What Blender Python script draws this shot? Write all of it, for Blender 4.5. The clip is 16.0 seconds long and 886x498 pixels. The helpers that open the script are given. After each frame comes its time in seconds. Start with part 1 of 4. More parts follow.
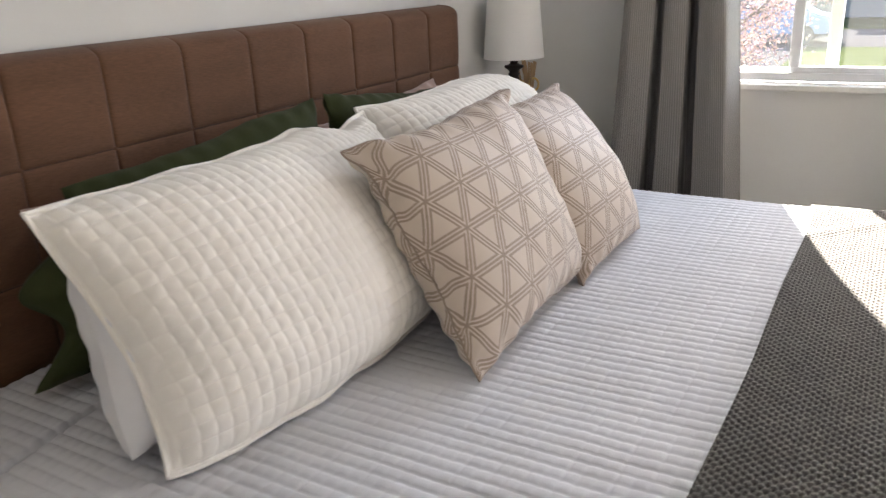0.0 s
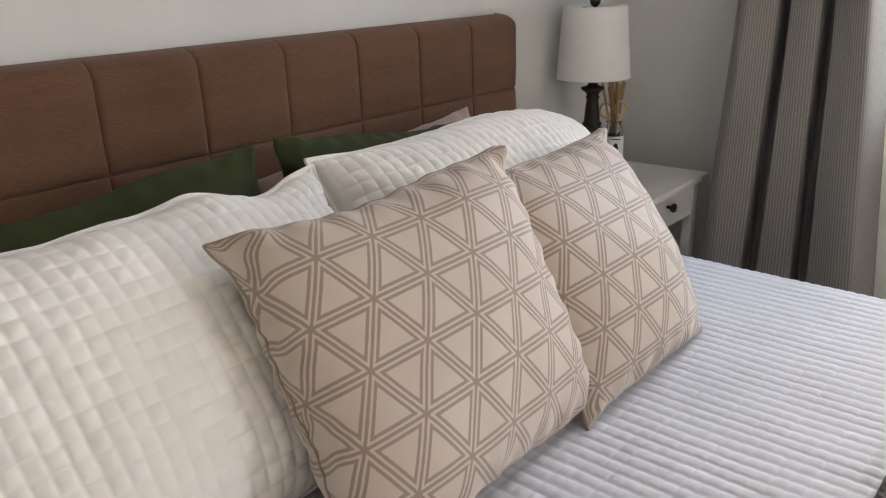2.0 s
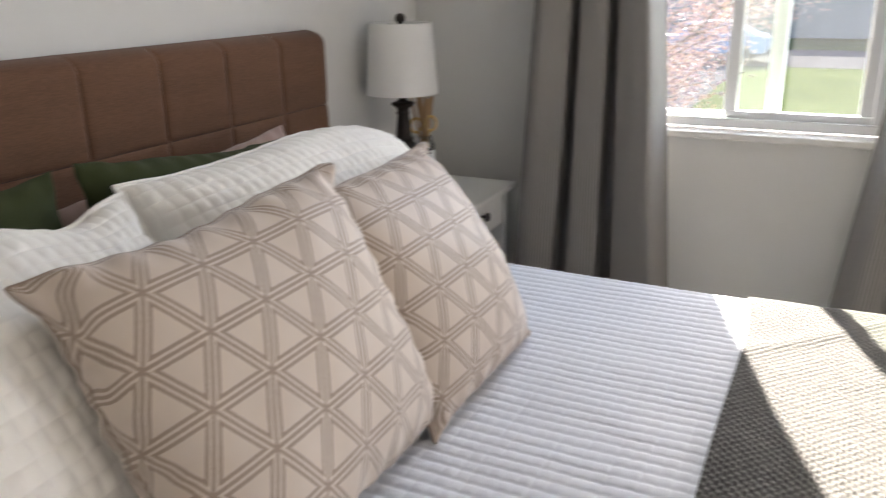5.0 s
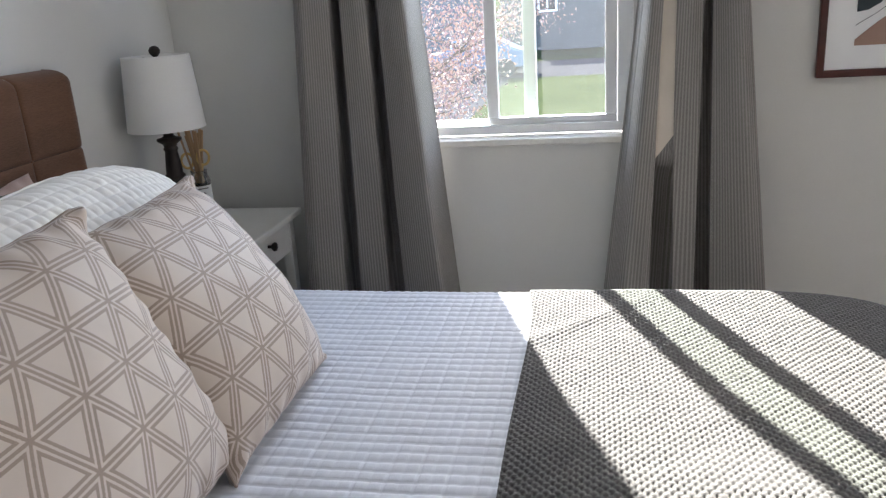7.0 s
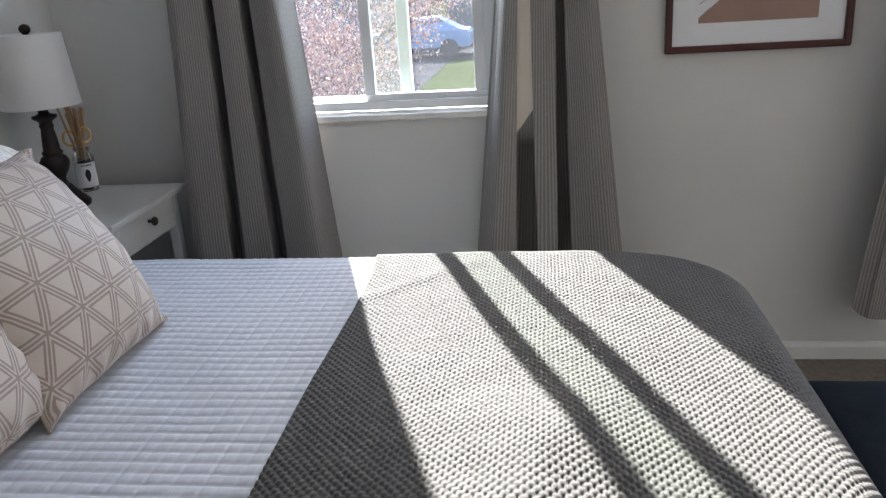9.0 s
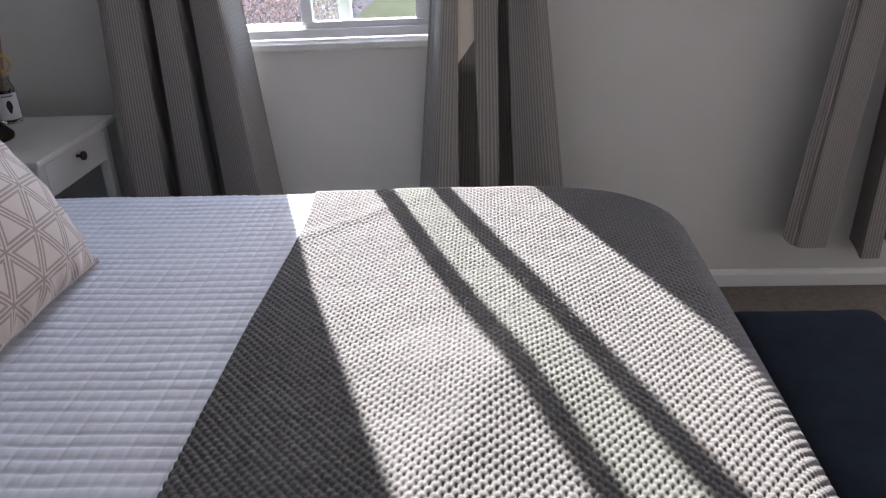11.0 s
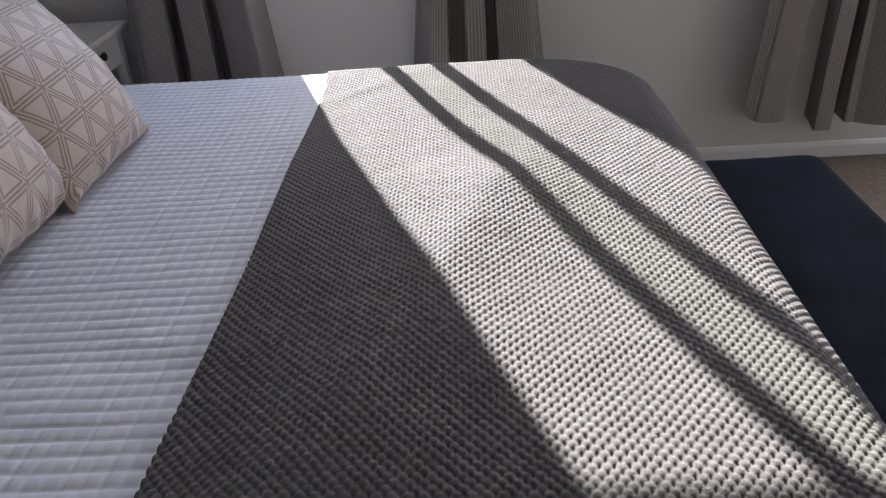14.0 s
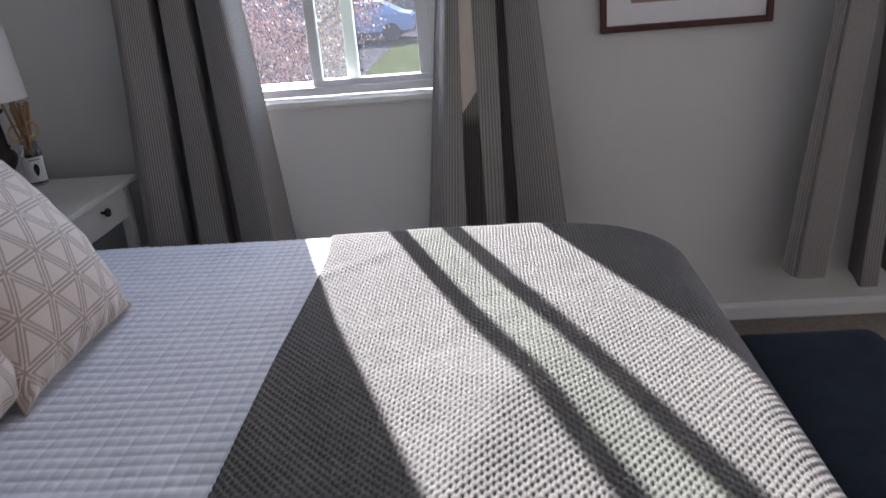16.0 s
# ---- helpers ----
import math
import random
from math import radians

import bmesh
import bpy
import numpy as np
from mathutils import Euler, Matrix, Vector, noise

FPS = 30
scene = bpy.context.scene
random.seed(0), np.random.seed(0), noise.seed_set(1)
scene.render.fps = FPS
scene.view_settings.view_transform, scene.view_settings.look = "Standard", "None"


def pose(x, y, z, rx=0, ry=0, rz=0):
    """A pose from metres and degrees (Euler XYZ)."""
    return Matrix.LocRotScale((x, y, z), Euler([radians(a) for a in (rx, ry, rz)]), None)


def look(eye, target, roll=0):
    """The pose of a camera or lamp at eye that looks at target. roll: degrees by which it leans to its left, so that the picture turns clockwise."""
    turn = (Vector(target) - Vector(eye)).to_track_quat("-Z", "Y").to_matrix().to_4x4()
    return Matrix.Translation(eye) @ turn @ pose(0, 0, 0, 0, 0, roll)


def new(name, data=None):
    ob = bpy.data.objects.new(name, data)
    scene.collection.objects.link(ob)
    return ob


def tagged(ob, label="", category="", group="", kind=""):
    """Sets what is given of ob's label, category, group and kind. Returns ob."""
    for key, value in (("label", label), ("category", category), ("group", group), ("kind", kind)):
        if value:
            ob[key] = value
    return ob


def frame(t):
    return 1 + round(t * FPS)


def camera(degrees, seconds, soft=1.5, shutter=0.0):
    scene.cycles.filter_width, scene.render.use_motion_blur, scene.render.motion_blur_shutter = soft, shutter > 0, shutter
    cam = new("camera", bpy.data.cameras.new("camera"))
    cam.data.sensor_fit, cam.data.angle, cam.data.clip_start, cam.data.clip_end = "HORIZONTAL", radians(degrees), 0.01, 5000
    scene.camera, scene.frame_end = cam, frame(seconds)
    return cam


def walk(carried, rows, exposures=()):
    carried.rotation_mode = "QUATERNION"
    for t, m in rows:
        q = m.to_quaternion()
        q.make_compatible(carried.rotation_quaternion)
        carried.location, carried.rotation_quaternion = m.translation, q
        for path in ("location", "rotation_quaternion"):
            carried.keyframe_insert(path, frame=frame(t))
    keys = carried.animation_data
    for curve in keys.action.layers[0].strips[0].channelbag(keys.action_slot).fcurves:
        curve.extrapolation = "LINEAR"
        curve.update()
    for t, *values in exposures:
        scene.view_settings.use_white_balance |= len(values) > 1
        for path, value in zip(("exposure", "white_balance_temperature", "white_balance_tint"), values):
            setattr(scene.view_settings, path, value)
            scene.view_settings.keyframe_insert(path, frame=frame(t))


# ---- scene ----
cam = camera(58.8, 16.0, 1.2, 0.5)
PATH = [
    (0, (1.401, -0.07, 1.315), (0.432, 1.55, 0.654), -2.7),
    (0.5, (1.403, 0.057, 1.291), (0.476, 1.695, 0.613), -2.6),
    (1, (1.476, 0.31, 1.321), (0.375, 1.838, 0.649), -1.3),
    (1.5, (1.439, 0.427, 1.329), (0.179, 1.831, 0.664), -2.6),
    (2, (1.381, 0.499, 1.335), (0.131, 1.91, 0.666), -2.1),
    (2.5, (1.365, 0.522, 1.333), (0.092, 1.91, 0.661), -1.5),
    (3, (1.363, 0.511, 1.336), (0.077, 1.888, 0.665), -1.1),
    (3.5, (1.357, 0.484, 1.34), (0.081, 1.874, 0.676), -1.0),
    (4, (1.328, 0.453, 1.34), (0.079, 1.871, 0.686), -1.1),
    (4.5, (1.311, 0.455, 1.339), (0.164, 1.962, 0.694), -1.6),
    (5, (1.337, 0.494, 1.331), (0.483, 2.185, 0.689), -1.1),
    (7.5, (1.387, 0.512, 1.318), (1.034, 2.388, 0.719), -4.1),
    (8, (1.448, 0.496, 1.319), (1.135, 2.38, 0.724), -4.1),
    (8.5, (1.547, 0.451, 1.314), (1.257, 2.333, 0.702), -3.8),
    (9, (1.624, 0.437, 1.304), (1.355, 2.307, 0.649), -3.7),
    (11.5, (1.639, 0.458, 1.332), (1.513, 2.253, 0.461), -2.8),
    (12, (1.63, 0.354, 1.338), (1.488, 2.136, 0.441), -3.4),
    (12.5, (1.592, 0.247, 1.31), (1.45, 2.016, 0.389), -3.6),
    (13, (1.585, 0.16, 1.292), (1.454, 1.909, 0.331), -4.3),
    (13.5, (1.587, 0.132, 1.287), (1.478, 1.868, 0.3), -4.3),
    (14, (1.594, 0.136, 1.286), (1.5, 1.872, 0.298), -4.4),
    (14.5, (1.594, 0.132, 1.295), (1.512, 1.89, 0.346), -4.6),
    (15, (1.581, 0.144, 1.292), (1.499, 1.942, 0.421), -4.7),
    (15.5, (1.595, 0.237, 1.309), (1.495, 2.074, 0.522), -4.9),
    (16, (1.627, 0.355, 1.314), (1.481, 2.223, 0.613), -4.8),
]
# world, sun and daylight
EXPOSURES = [(0, 3.72, 6750, 22), (1.0, 3.42, 6700, 22), (1.5, 3.55, 6750, 22), (3.5, 3.6, 6800, 21), (4.5, 3.64, 6800, 21), (5.2, 3.6, 6500, 21), (7.5, 3.31, 6050, 20), (9, 3.14, 5950, 20),
             (11.5, 2.9, 5950, 28), (14, 2.78, 6000, 28), (16, 2.76, 5850, 27)]
walk(cam, [(t, look(eye, target, roll)) for t, eye, target, roll in PATH], EXPOSURES)

SUN_AZ, SUN_EL = 0.38, 30.0  # sideways run of the light per metre into the room, height in degrees
world = bpy.data.worlds.new("sky")
scene.world = world
world.use_nodes = True
wn = world.node_tree.nodes
sky = wn.new("ShaderNodeTexSky")
sky.sky_type = "NISHITA"
sky.sun_disc = False
sky.sun_elevation = radians(SUN_EL)
sky.sun_rotation = -math.atan(SUN_AZ)
wn["Background"].inputs["Strength"].default_value = 0.13
world.node_tree.links.new(sky.outputs["Color"], wn["Background"].inputs["Color"])

run = math.hypot(1, SUN_AZ)
sun_way = Vector((SUN_AZ / run, -1 / run, -math.tan(radians(SUN_EL)))).normalized()
sun_data = bpy.data.lights.new("sun", "SUN")
sun_data.energy, sun_data.angle, sun_data.color = 5.0, radians(0.5), (1.0, 0.95, 0.88)
sun = new("sun", sun_data)
sun.matrix_world = look(Vector((1, 3, 4)) - 10 * sun_way, Vector((1, 3, 4)))


def daylight(name, x, z, width, height, watts, colour=(0.75, 0.86, 1.0)):
    """The sky's light in a window's opening."""
    data = bpy.data.lights.new(name, "AREA")
    data.shape, data.size, data.size_y, data.energy, data.color = "RECTANGLE", width, height, watts, colour
    ob = new(name, data)
    ob.matrix_world = look((x, 3.0, z), (x, 0, z))
    return ob


daylight("window_daylight", 1.06, 1.76, 0.74, 0.62, 0.9, (0.74, 0.86, 1.0))
daylight("window_daylight", 3.72, 1.5, 1.3, 1.1, 5.0, (0.97, 0.98, 1.0))

# ------------------------------------------------------------------ materials


def material(name):
    m = bpy.data.materials.new(name)
    m.use_nodes = True
    return m, m.node_tree.nodes, m.node_tree.links, m.node_tree.nodes["Principled BSDF"]


def ramp(n, l, value, stops):
    r = n.new("ShaderNodeValToRGB")
    while len(r.color_ramp.elements) < len(stops):
        r.color_ramp.elements.new(0.5)
    for e, (p, c) in zip(r.color_ramp.elements, stops):
        e.position, e.color = p, (*c, 1)
    l.new(value, r.inputs["Fac"])
    return r.outputs["Color"]


def mixed(n, l, fac, a, b, blend="MIX"):
    m = n.new("ShaderNodeMix")
    m.data_type, m.blend_type = "RGBA", blend
    for sock, v in ((m.inputs[0], fac), (m.inputs[6], a), (m.inputs[7], b)):
        if hasattr(v, "is_linked"):
            l.new(v, sock)
        else:
            sock.default_value = v if isinstance(v, float) else (*v, 1)
    return m.outputs[2]


def maths(n, l, op, a, b=0.0):
    m = n.new("ShaderNodeMath")
    m.operation = op
    for sock, v in zip(m.inputs, (a, b)):
        if hasattr(v, "is_linked"):
            l.new(v, sock)
        else:
            sock.default_value = v
    return m.outputs[0]


def coords(n, l, kind="Object", scale=(1, 1, 1), turn=(0, 0, 0)):
    c = n.new("ShaderNodeTexCoord")
    mp = n.new("ShaderNodeMapping")
    mp.inputs["Scale"].default_value = scale
    mp.inputs["Rotation"].default_value = turn
    l.new(c.outputs[kind], mp.inputs["Vector"])
    return mp.outputs["Vector"]


def noise_of(n, l, vec, scale, detail=4.0, rough=0.6):
    t = n.new("ShaderNodeTexNoise")
    t.inputs["Scale"].default_value, t.inputs["Detail"].default_value, t.inputs["Roughness"].default_value = scale, detail, rough
    l.new(vec, t.inputs["Vector"])
    return t.outputs["Fac"]


def bump(n, l, b, height, strength, dist):
    k = n.new("ShaderNodeBump")
    k.inputs["Strength"].default_value, k.inputs["Distance"].default_value = strength, dist
    l.new(height, k.inputs["Height"])
    l.new(k.outputs["Normal"], b.inputs["Normal"])


def surface(name, low, high, rough=0.7, scale=6.0, grain=120.0, relief=0.3, dist=0.001, stretch=(1, 1, 1), sheen=0.0, metal=0.0, spec=0.5, amount=0.35):
    """A surface that wanders between two colours at a broad and a fine scale, with fine relief."""
    m, n, l, b = material(name)
    v = coords(n, l, "Object", stretch)
    broad, fine = noise_of(n, l, v, scale), noise_of(n, l, v, grain)
    f = maths(n, l, "ADD", maths(n, l, "MULTIPLY", broad, 1 - amount), maths(n, l, "MULTIPLY", fine, amount))
    l.new(ramp(n, l, f, [(0.3, low), (0.7, high)]), b.inputs["Base Color"])
    b.inputs["Roughness"].default_value = rough
    b.inputs["Metallic"].default_value = metal
    b.inputs["Specular IOR Level"].default_value = spec
    if sheen:
        b.inputs["Sheen Weight"].default_value = sheen
        b.inputs["Sheen Roughness"].default_value = 0.5
    bump(n, l, b, fine, relief, dist)
    return m


WALL = surface("wall_paint", (0.66, 0.652, 0.622), (0.72, 0.711, 0.682), 0.75, 2.5, 260, 0.25, 0.0006, spec=0.25)
CEILING = surface("ceiling_paint", (0.80, 0.80, 0.78), (0.86, 0.86, 0.84), 0.9, 2, 150, 0.3, 0.001, spec=0.2)
TRIM = surface("trim_paint", (0.76, 0.76, 0.74), (0.83, 0.83, 0.81), 0.4, 5, 200, 0.1, 0.0004)
VINYL = surface("window_vinyl", (0.78, 0.79, 0.79), (0.84, 0.85, 0.85), 0.35, 5, 200, 0.06, 0.0003)
STONE_SILL = surface("sill_stone", (0.62, 0.60, 0.56), (0.78, 0.76, 0.72), 0.35, 14, 90, 0.05, 0.0003)
CARPET = surface("carpet_pile", (0.15, 0.12, 0.097), (0.40, 0.345, 0.285), 0.95, 45, 420, 1.0, 0.006, spec=0.1, amount=0.6)
BROWN = surface("headboard_weave", (0.088, 0.041, 0.020), (0.18, 0.086, 0.045), 0.75, 9, 300, 0.5, 0.001, stretch=(1, 0.22, 1.6), sheen=0.1, spec=0.25, amount=0.55)
BROWN_DARK = surface("headboard_thread", (0.05, 0.026, 0.018), (0.075, 0.04, 0.027), 0.85, 30, 400, 0.2, 0.0005)
QUILT = surface("quilt_cotton", (0.60, 0.615, 0.645), (0.66, 0.675, 0.705), 0.85, 5, 500, 0.25, 0.0006, sheen=0.2, spec=0.2)
SHAM = surface("sham_cotton", (0.83, 0.80, 0.74), (0.89, 0.86, 0.795), 0.85, 5, 500, 0.25, 0.0006, sheen=0.2, spec=0.2)
INNER = surface("pillow_lining", (0.72, 0.72, 0.73), (0.79, 0.79, 0.80), 0.85, 6, 400, 0.2, 0.0006, spec=0.2)
GREEN = surface("green_cotton", (0.026, 0.033, 0.009), (0.046, 0.056, 0.018), 0.8, 9, 500, 0.3, 0.0005, sheen=0.03, spec=0.2)
PINK = surface("dusty_pink_cotton", (0.34, 0.235, 0.20), (0.42, 0.30, 0.26), 0.85, 9, 500, 0.3, 0.0005, sheen=0.2, spec=0.2)
THROW = surface("knit_throw", (0.060, 0.057, 0.052), (0.108, 0.103, 0.094), 0.75, 14, 600, 1.0, 0.002, sheen=0.18, spec=0.21, amount=0.6)
THROW.node_tree.nodes["Principled BSDF"].inputs["Sheen Tint"].default_value = (1.0, 0.93, 0.85, 1)
VELVET = surface("navy_velvet", (0.003, 0.005, 0.008), (0.010, 0.015, 0.020), 0.9, 9, 90, 0.3, 0.001, sheen=0.02, spec=0.06)
WHITE_WOOD = surface("white_lacquer", (0.66, 0.655, 0.62), (0.74, 0.735, 0.70), 0.42, 4, 90, 0.12, 0.0004, stretch=(1, 0.2, 1))
BLACK_METAL = surface("aged_bronze", (0.012, 0.009, 0.008), (0.035, 0.024, 0.018), 0.42, 20, 200, 0.15, 0.0005, metal=0.3)
BLACK = surface("black_card", (0.010, 0.010, 0.011), (0.02, 0.02, 0.021), 0.7, 20, 200, 0.1, 0.0003)
PALE_WOOD = surface("pale_wood", (0.36, 0.22, 0.11), (0.50, 0.33, 0.18), 0.6, 20, 300, 0.2, 0.0005, stretch=(1, 1, 0.1))
GOLD = surface("brushed_gold", (0.62, 0.42, 0.16), (0.75, 0.54, 0.24), 0.3, 20, 300, 0.1, 0.0003, metal=1.0)
FRAME_WOOD = surface("mahogany", (0.040, 0.009, 0.006), (0.085, 0.020, 0.013), 0.35, 12, 120, 0.15, 0.0005, stretch=(0.2, 1, 1))
# pale colour that imitates sunlit cloth in a curtain fold
LIT_STRIP = surface("lit_strip_colour", (0.70, 0.62, 0.53), (0.80, 0.72, 0.62), 0.8, 8, 400, 0.2, 0.0004)
PAPER = surface("mat_board", (0.78, 0.79, 0.79), (0.83, 0.84, 0.84), 0.9, 8, 500, 0.15, 0.0003)
ROSE = surface("rose_ink", (0.33, 0.215, 0.170), (0.385, 0.255, 0.205), 0.85, 14, 200, 0.1, 0.0002)
TEAL = surface("slate_ink", (0.030, 0.042, 0.050), (0.045, 0.06, 0.07), 0.85, 14, 200, 0.1, 0.0002)
ICE = surface("pale_blue_ink", (0.62, 0.66, 0.70), (0.68, 0.72, 0.75), 0.85, 14, 200, 0.1, 0.0002)
BASKET = surface("dark_wicker", (0.012, 0.012, 0.014), (0.035, 0.033, 0.032), 0.7, 30, 160, 0.6, 0.003)
LAWN = surface("lawn", (0.022, 0.029, 0.012), (0.042, 0.051, 0.023), 0.9, 0.5, 12, 0.5, 0.05, amount=0.5, spec=0.0)
ASPHALT = surface("asphalt", (0.03, 0.03, 0.03), (0.05, 0.05, 0.05), 0.9, 1, 30, 0.3, 0.01, spec=0.0)
BARK = surface("bark", (0.06, 0.045, 0.035), (0.13, 0.10, 0.08), 0.9, 6, 40, 0.8, 0.01, stretch=(1, 1, 0.2))
SIDING = surface("grey_siding", (0.075, 0.074, 0.073), (0.10, 0.099, 0.097), 0.8, 1, 20, 0.2, 0.01)
SLATE_SIDING = surface("blue_grey_siding", (0.055, 0.068, 0.085), (0.075, 0.09, 0.11), 0.8, 1, 20, 0.2, 0.01)
PALE_ROOF = surface("pale_roof", (0.40, 0.40, 0.41), (0.52, 0.52, 0.53), 0.8, 1, 14, 0.4, 0.02)
ROOF = surface("roof_shingle", (0.05, 0.048, 0.046), (0.09, 0.085, 0.08), 0.9, 1, 14, 0.5, 0.02)
CAR_BLUE = surface("blue_car_paint", (0.075, 0.115, 0.19), (0.09, 0.14, 0.225), 0.3, 2, 30, 0.02, 0.001)
RUBBER = surface("tyre_rubber", (0.012, 0.012, 0.012), (0.02, 0.02, 0.02), 0.8, 10, 80, 0.2, 0.002)
DARK_GLASS = surface("dark_glass", (0.02, 0.025, 0.03), (0.03, 0.035, 0.04), 0.08, 2, 10, 0.0, 0.001)


def glass_material(name, tint):
    m, n, l, b = material(name)
    b.inputs["Base Color"].default_value = (*tint, 1)
    b.inputs["Transmission Weight"].default_value = 1.0
    b.inputs["Roughness"].default_value = 0.0
    b.inputs["IOR"].default_value = 1.45
    return m


def pane_material(name, tint):
    """Thin flat glass: mostly clear, with a mirror's share that grows at a slant."""
    m, n, l, b = material(name)
    clear, gloss, mix, f = n.new("ShaderNodeBsdfTransparent"), n.new("ShaderNodeBsdfGlossy"), n.new("ShaderNodeMixShader"), n.new("ShaderNodeFresnel")
    clear.inputs["Color"].default_value = (*tint, 1)
    gloss.inputs["Roughness"].default_value = 0.02
    f.inputs["IOR"].default_value = 1.05
    l.new(f.outputs[0], mix.inputs[0])
    l.new(clear.outputs[0], mix.inputs[1])
    l.new(gloss.outputs[0], mix.inputs[2])
    # a faint translucent share imitates the glare that veils the view outdoors
    haze, veil = n.new("ShaderNodeBsdfTranslucent"), n.new("ShaderNodeMixShader")
    veil.inputs[0].default_value = 0.009
    l.new(mix.outputs[0], veil.inputs[1])
    l.new(haze.outputs[0], veil.inputs[2])
    l.new(veil.outputs[0], n["Material Output"].inputs["Surface"])
    return m


def leaf_material():
    """Autumn leaves, each with a colour of its own between plum, rust and straw."""
    m, n, l, b = material("autumn_leaf")
    g = n.new("ShaderNodeNewGeometry")
    l.new(ramp(n, l, g.outputs["Random Per Island"], [(0.0, (0.10, 0.075, 0.10)), (0.3, (0.24, 0.13, 0.13)), (0.55, (0.36, 0.19, 0.14)), (0.8, (0.36, 0.22, 0.15)), (1.0, (0.36, 0.30, 0.27))]), b.inputs["Base Color"])
    b.inputs["Roughness"].default_value = 0.6
    return m


LEAF = leaf_material()
PANE = pane_material("window_glass", (0.95, 0.98, 0.945))
JAR_GLASS = glass_material("jar_glass", (0.85, 0.9, 0.9))


def striped_fabric(name):
    """Curtain cloth with fine vertical pinstripes, laid out on its UV map in metres."""
    m, n, l, b = material(name)
    v = coords(n, l, "UV")
    s = n.new("ShaderNodeSeparateXYZ")
    l.new(v, s.inputs[0])
    wave = maths(n, l, "SINE", maths(n, l, "MULTIPLY", s.outputs[0], 2 * math.pi / 0.0070))
    line = maths(n, l, "GREATER_THAN", wave, 0.15)
    grain = noise_of(n, l, coords(n, l, "UV", (1, 0.15, 1)), 700)
    base = mixed(n, l, line, (0.182, 0.168, 0.157), (0.335, 0.314, 0.297))
    l.new(mixed(n, l, 0.3, base, ramp(n, l, grain, [(0.3, (0.15, 0.14, 0.131)), (0.7, (0.40, 0.378, 0.358))])), b.inputs["Base Color"])
    b.inputs["Roughness"].default_value = 0.75
    b.inputs["Sheen Weight"].default_value = 0.05
    b.inputs["Specular IOR Level"].default_value = 0.2
    bump(n, l, b, grain, 0.3, 0.0006)
    thin = n.new("ShaderNodeBsdfTranslucent")
    l.new(base, thin.inputs["Color"])
    mix = n.new("ShaderNodeMixShader")
    mix.inputs[0].default_value = 0.05
    l.new(b.outputs[0], mix.inputs[1])
    l.new(thin.outputs[0], mix.inputs[2])
    l.new(mix.outputs[0], n["Material Output"].inputs["Surface"])
    return m


CURTAIN = striped_fabric("curtain_pinstripe")


def lattice_fabric(name):
    """Cream cloth with a woven lattice of triangles in triple taupe lines, laid out on the UV map in metres."""
    m, n, l, b = material(name)
    v = coords(n, l, "UV")
    s = n.new("ShaderNodeSeparateXYZ")
    l.new(v, s.inputs[0])
    pitch, gap, half = 0.0728, 0.0072, 0.00205
    away = []
    for k in range(3):
        a = math.pi / 3 * k + math.pi / 2
        d = maths(n, l, "ADD", maths(n, l, "MULTIPLY", s.outputs[0], math.cos(a)), maths(n, l, "MULTIPLY", s.outputs[1], math.sin(a)))
        d = maths(n, l, "ADD", d, 100.5 * pitch)
        away.append(maths(n, l, "ABSOLUTE", maths(n, l, "SUBTRACT", maths(n, l, "MODULO", d, pitch), pitch / 2)))
    # the woven lines have slightly ragged edges
    ragged = maths(n, l, "ADD", half - 0.0008, maths(n, l, "MULTIPLY", noise_of(n, l, v, 420, 2.0), 0.0016))
    total = None
    for k in range(3):
        # the middle line runs through, the outer two stop where they meet the next band
        clear = maths(n, l, "GREATER_THAN", maths(n, l, "MINIMUM", away[k - 1], away[k - 2]), gap - half)
        outer = maths(n, l, "MULTIPLY", clear, maths(n, l, "LESS_THAN", maths(n, l, "ABSOLUTE", maths(n, l, "SUBTRACT", away[k], gap)), ragged))
        line = maths(n, l, "MAXIMUM", outer, maths(n, l, "LESS_THAN", away[k], ragged))
        total = line if total is None else maths(n, l, "MAXIMUM", total, line)
    grain = noise_of(n, l, coords(n, l, "UV", (1, 1, 1)), 900)
    broad = noise_of(n, l, coords(n, l, "UV", (1, 1, 1)), 8)
    cream = ramp(n, l, broad, [(0.3, (0.535, 0.447, 0.372)), (0.7, (0.60, 0.507, 0.425))])
    taupe = ramp(n, l, grain, [(0.3, (0.275, 0.207, 0.158)), (0.7, (0.365, 0.282, 0.222))])
    l.new(mixed(n, l, total, cream, taupe), b.inputs["Base Color"])
    b.inputs["Roughness"].default_value = 0.55
    b.inputs["Sheen Weight"].default_value = 0.3
    b.inputs["Specular IOR Level"].default_value = 0.3
    bump(n, l, b, maths(n, l, "ADD", grain, maths(n, l, "MULTIPLY", total, 1.5)), 0.3, 0.0008)
    return m


LATTICE = lattice_fabric("lattice_jacquard")


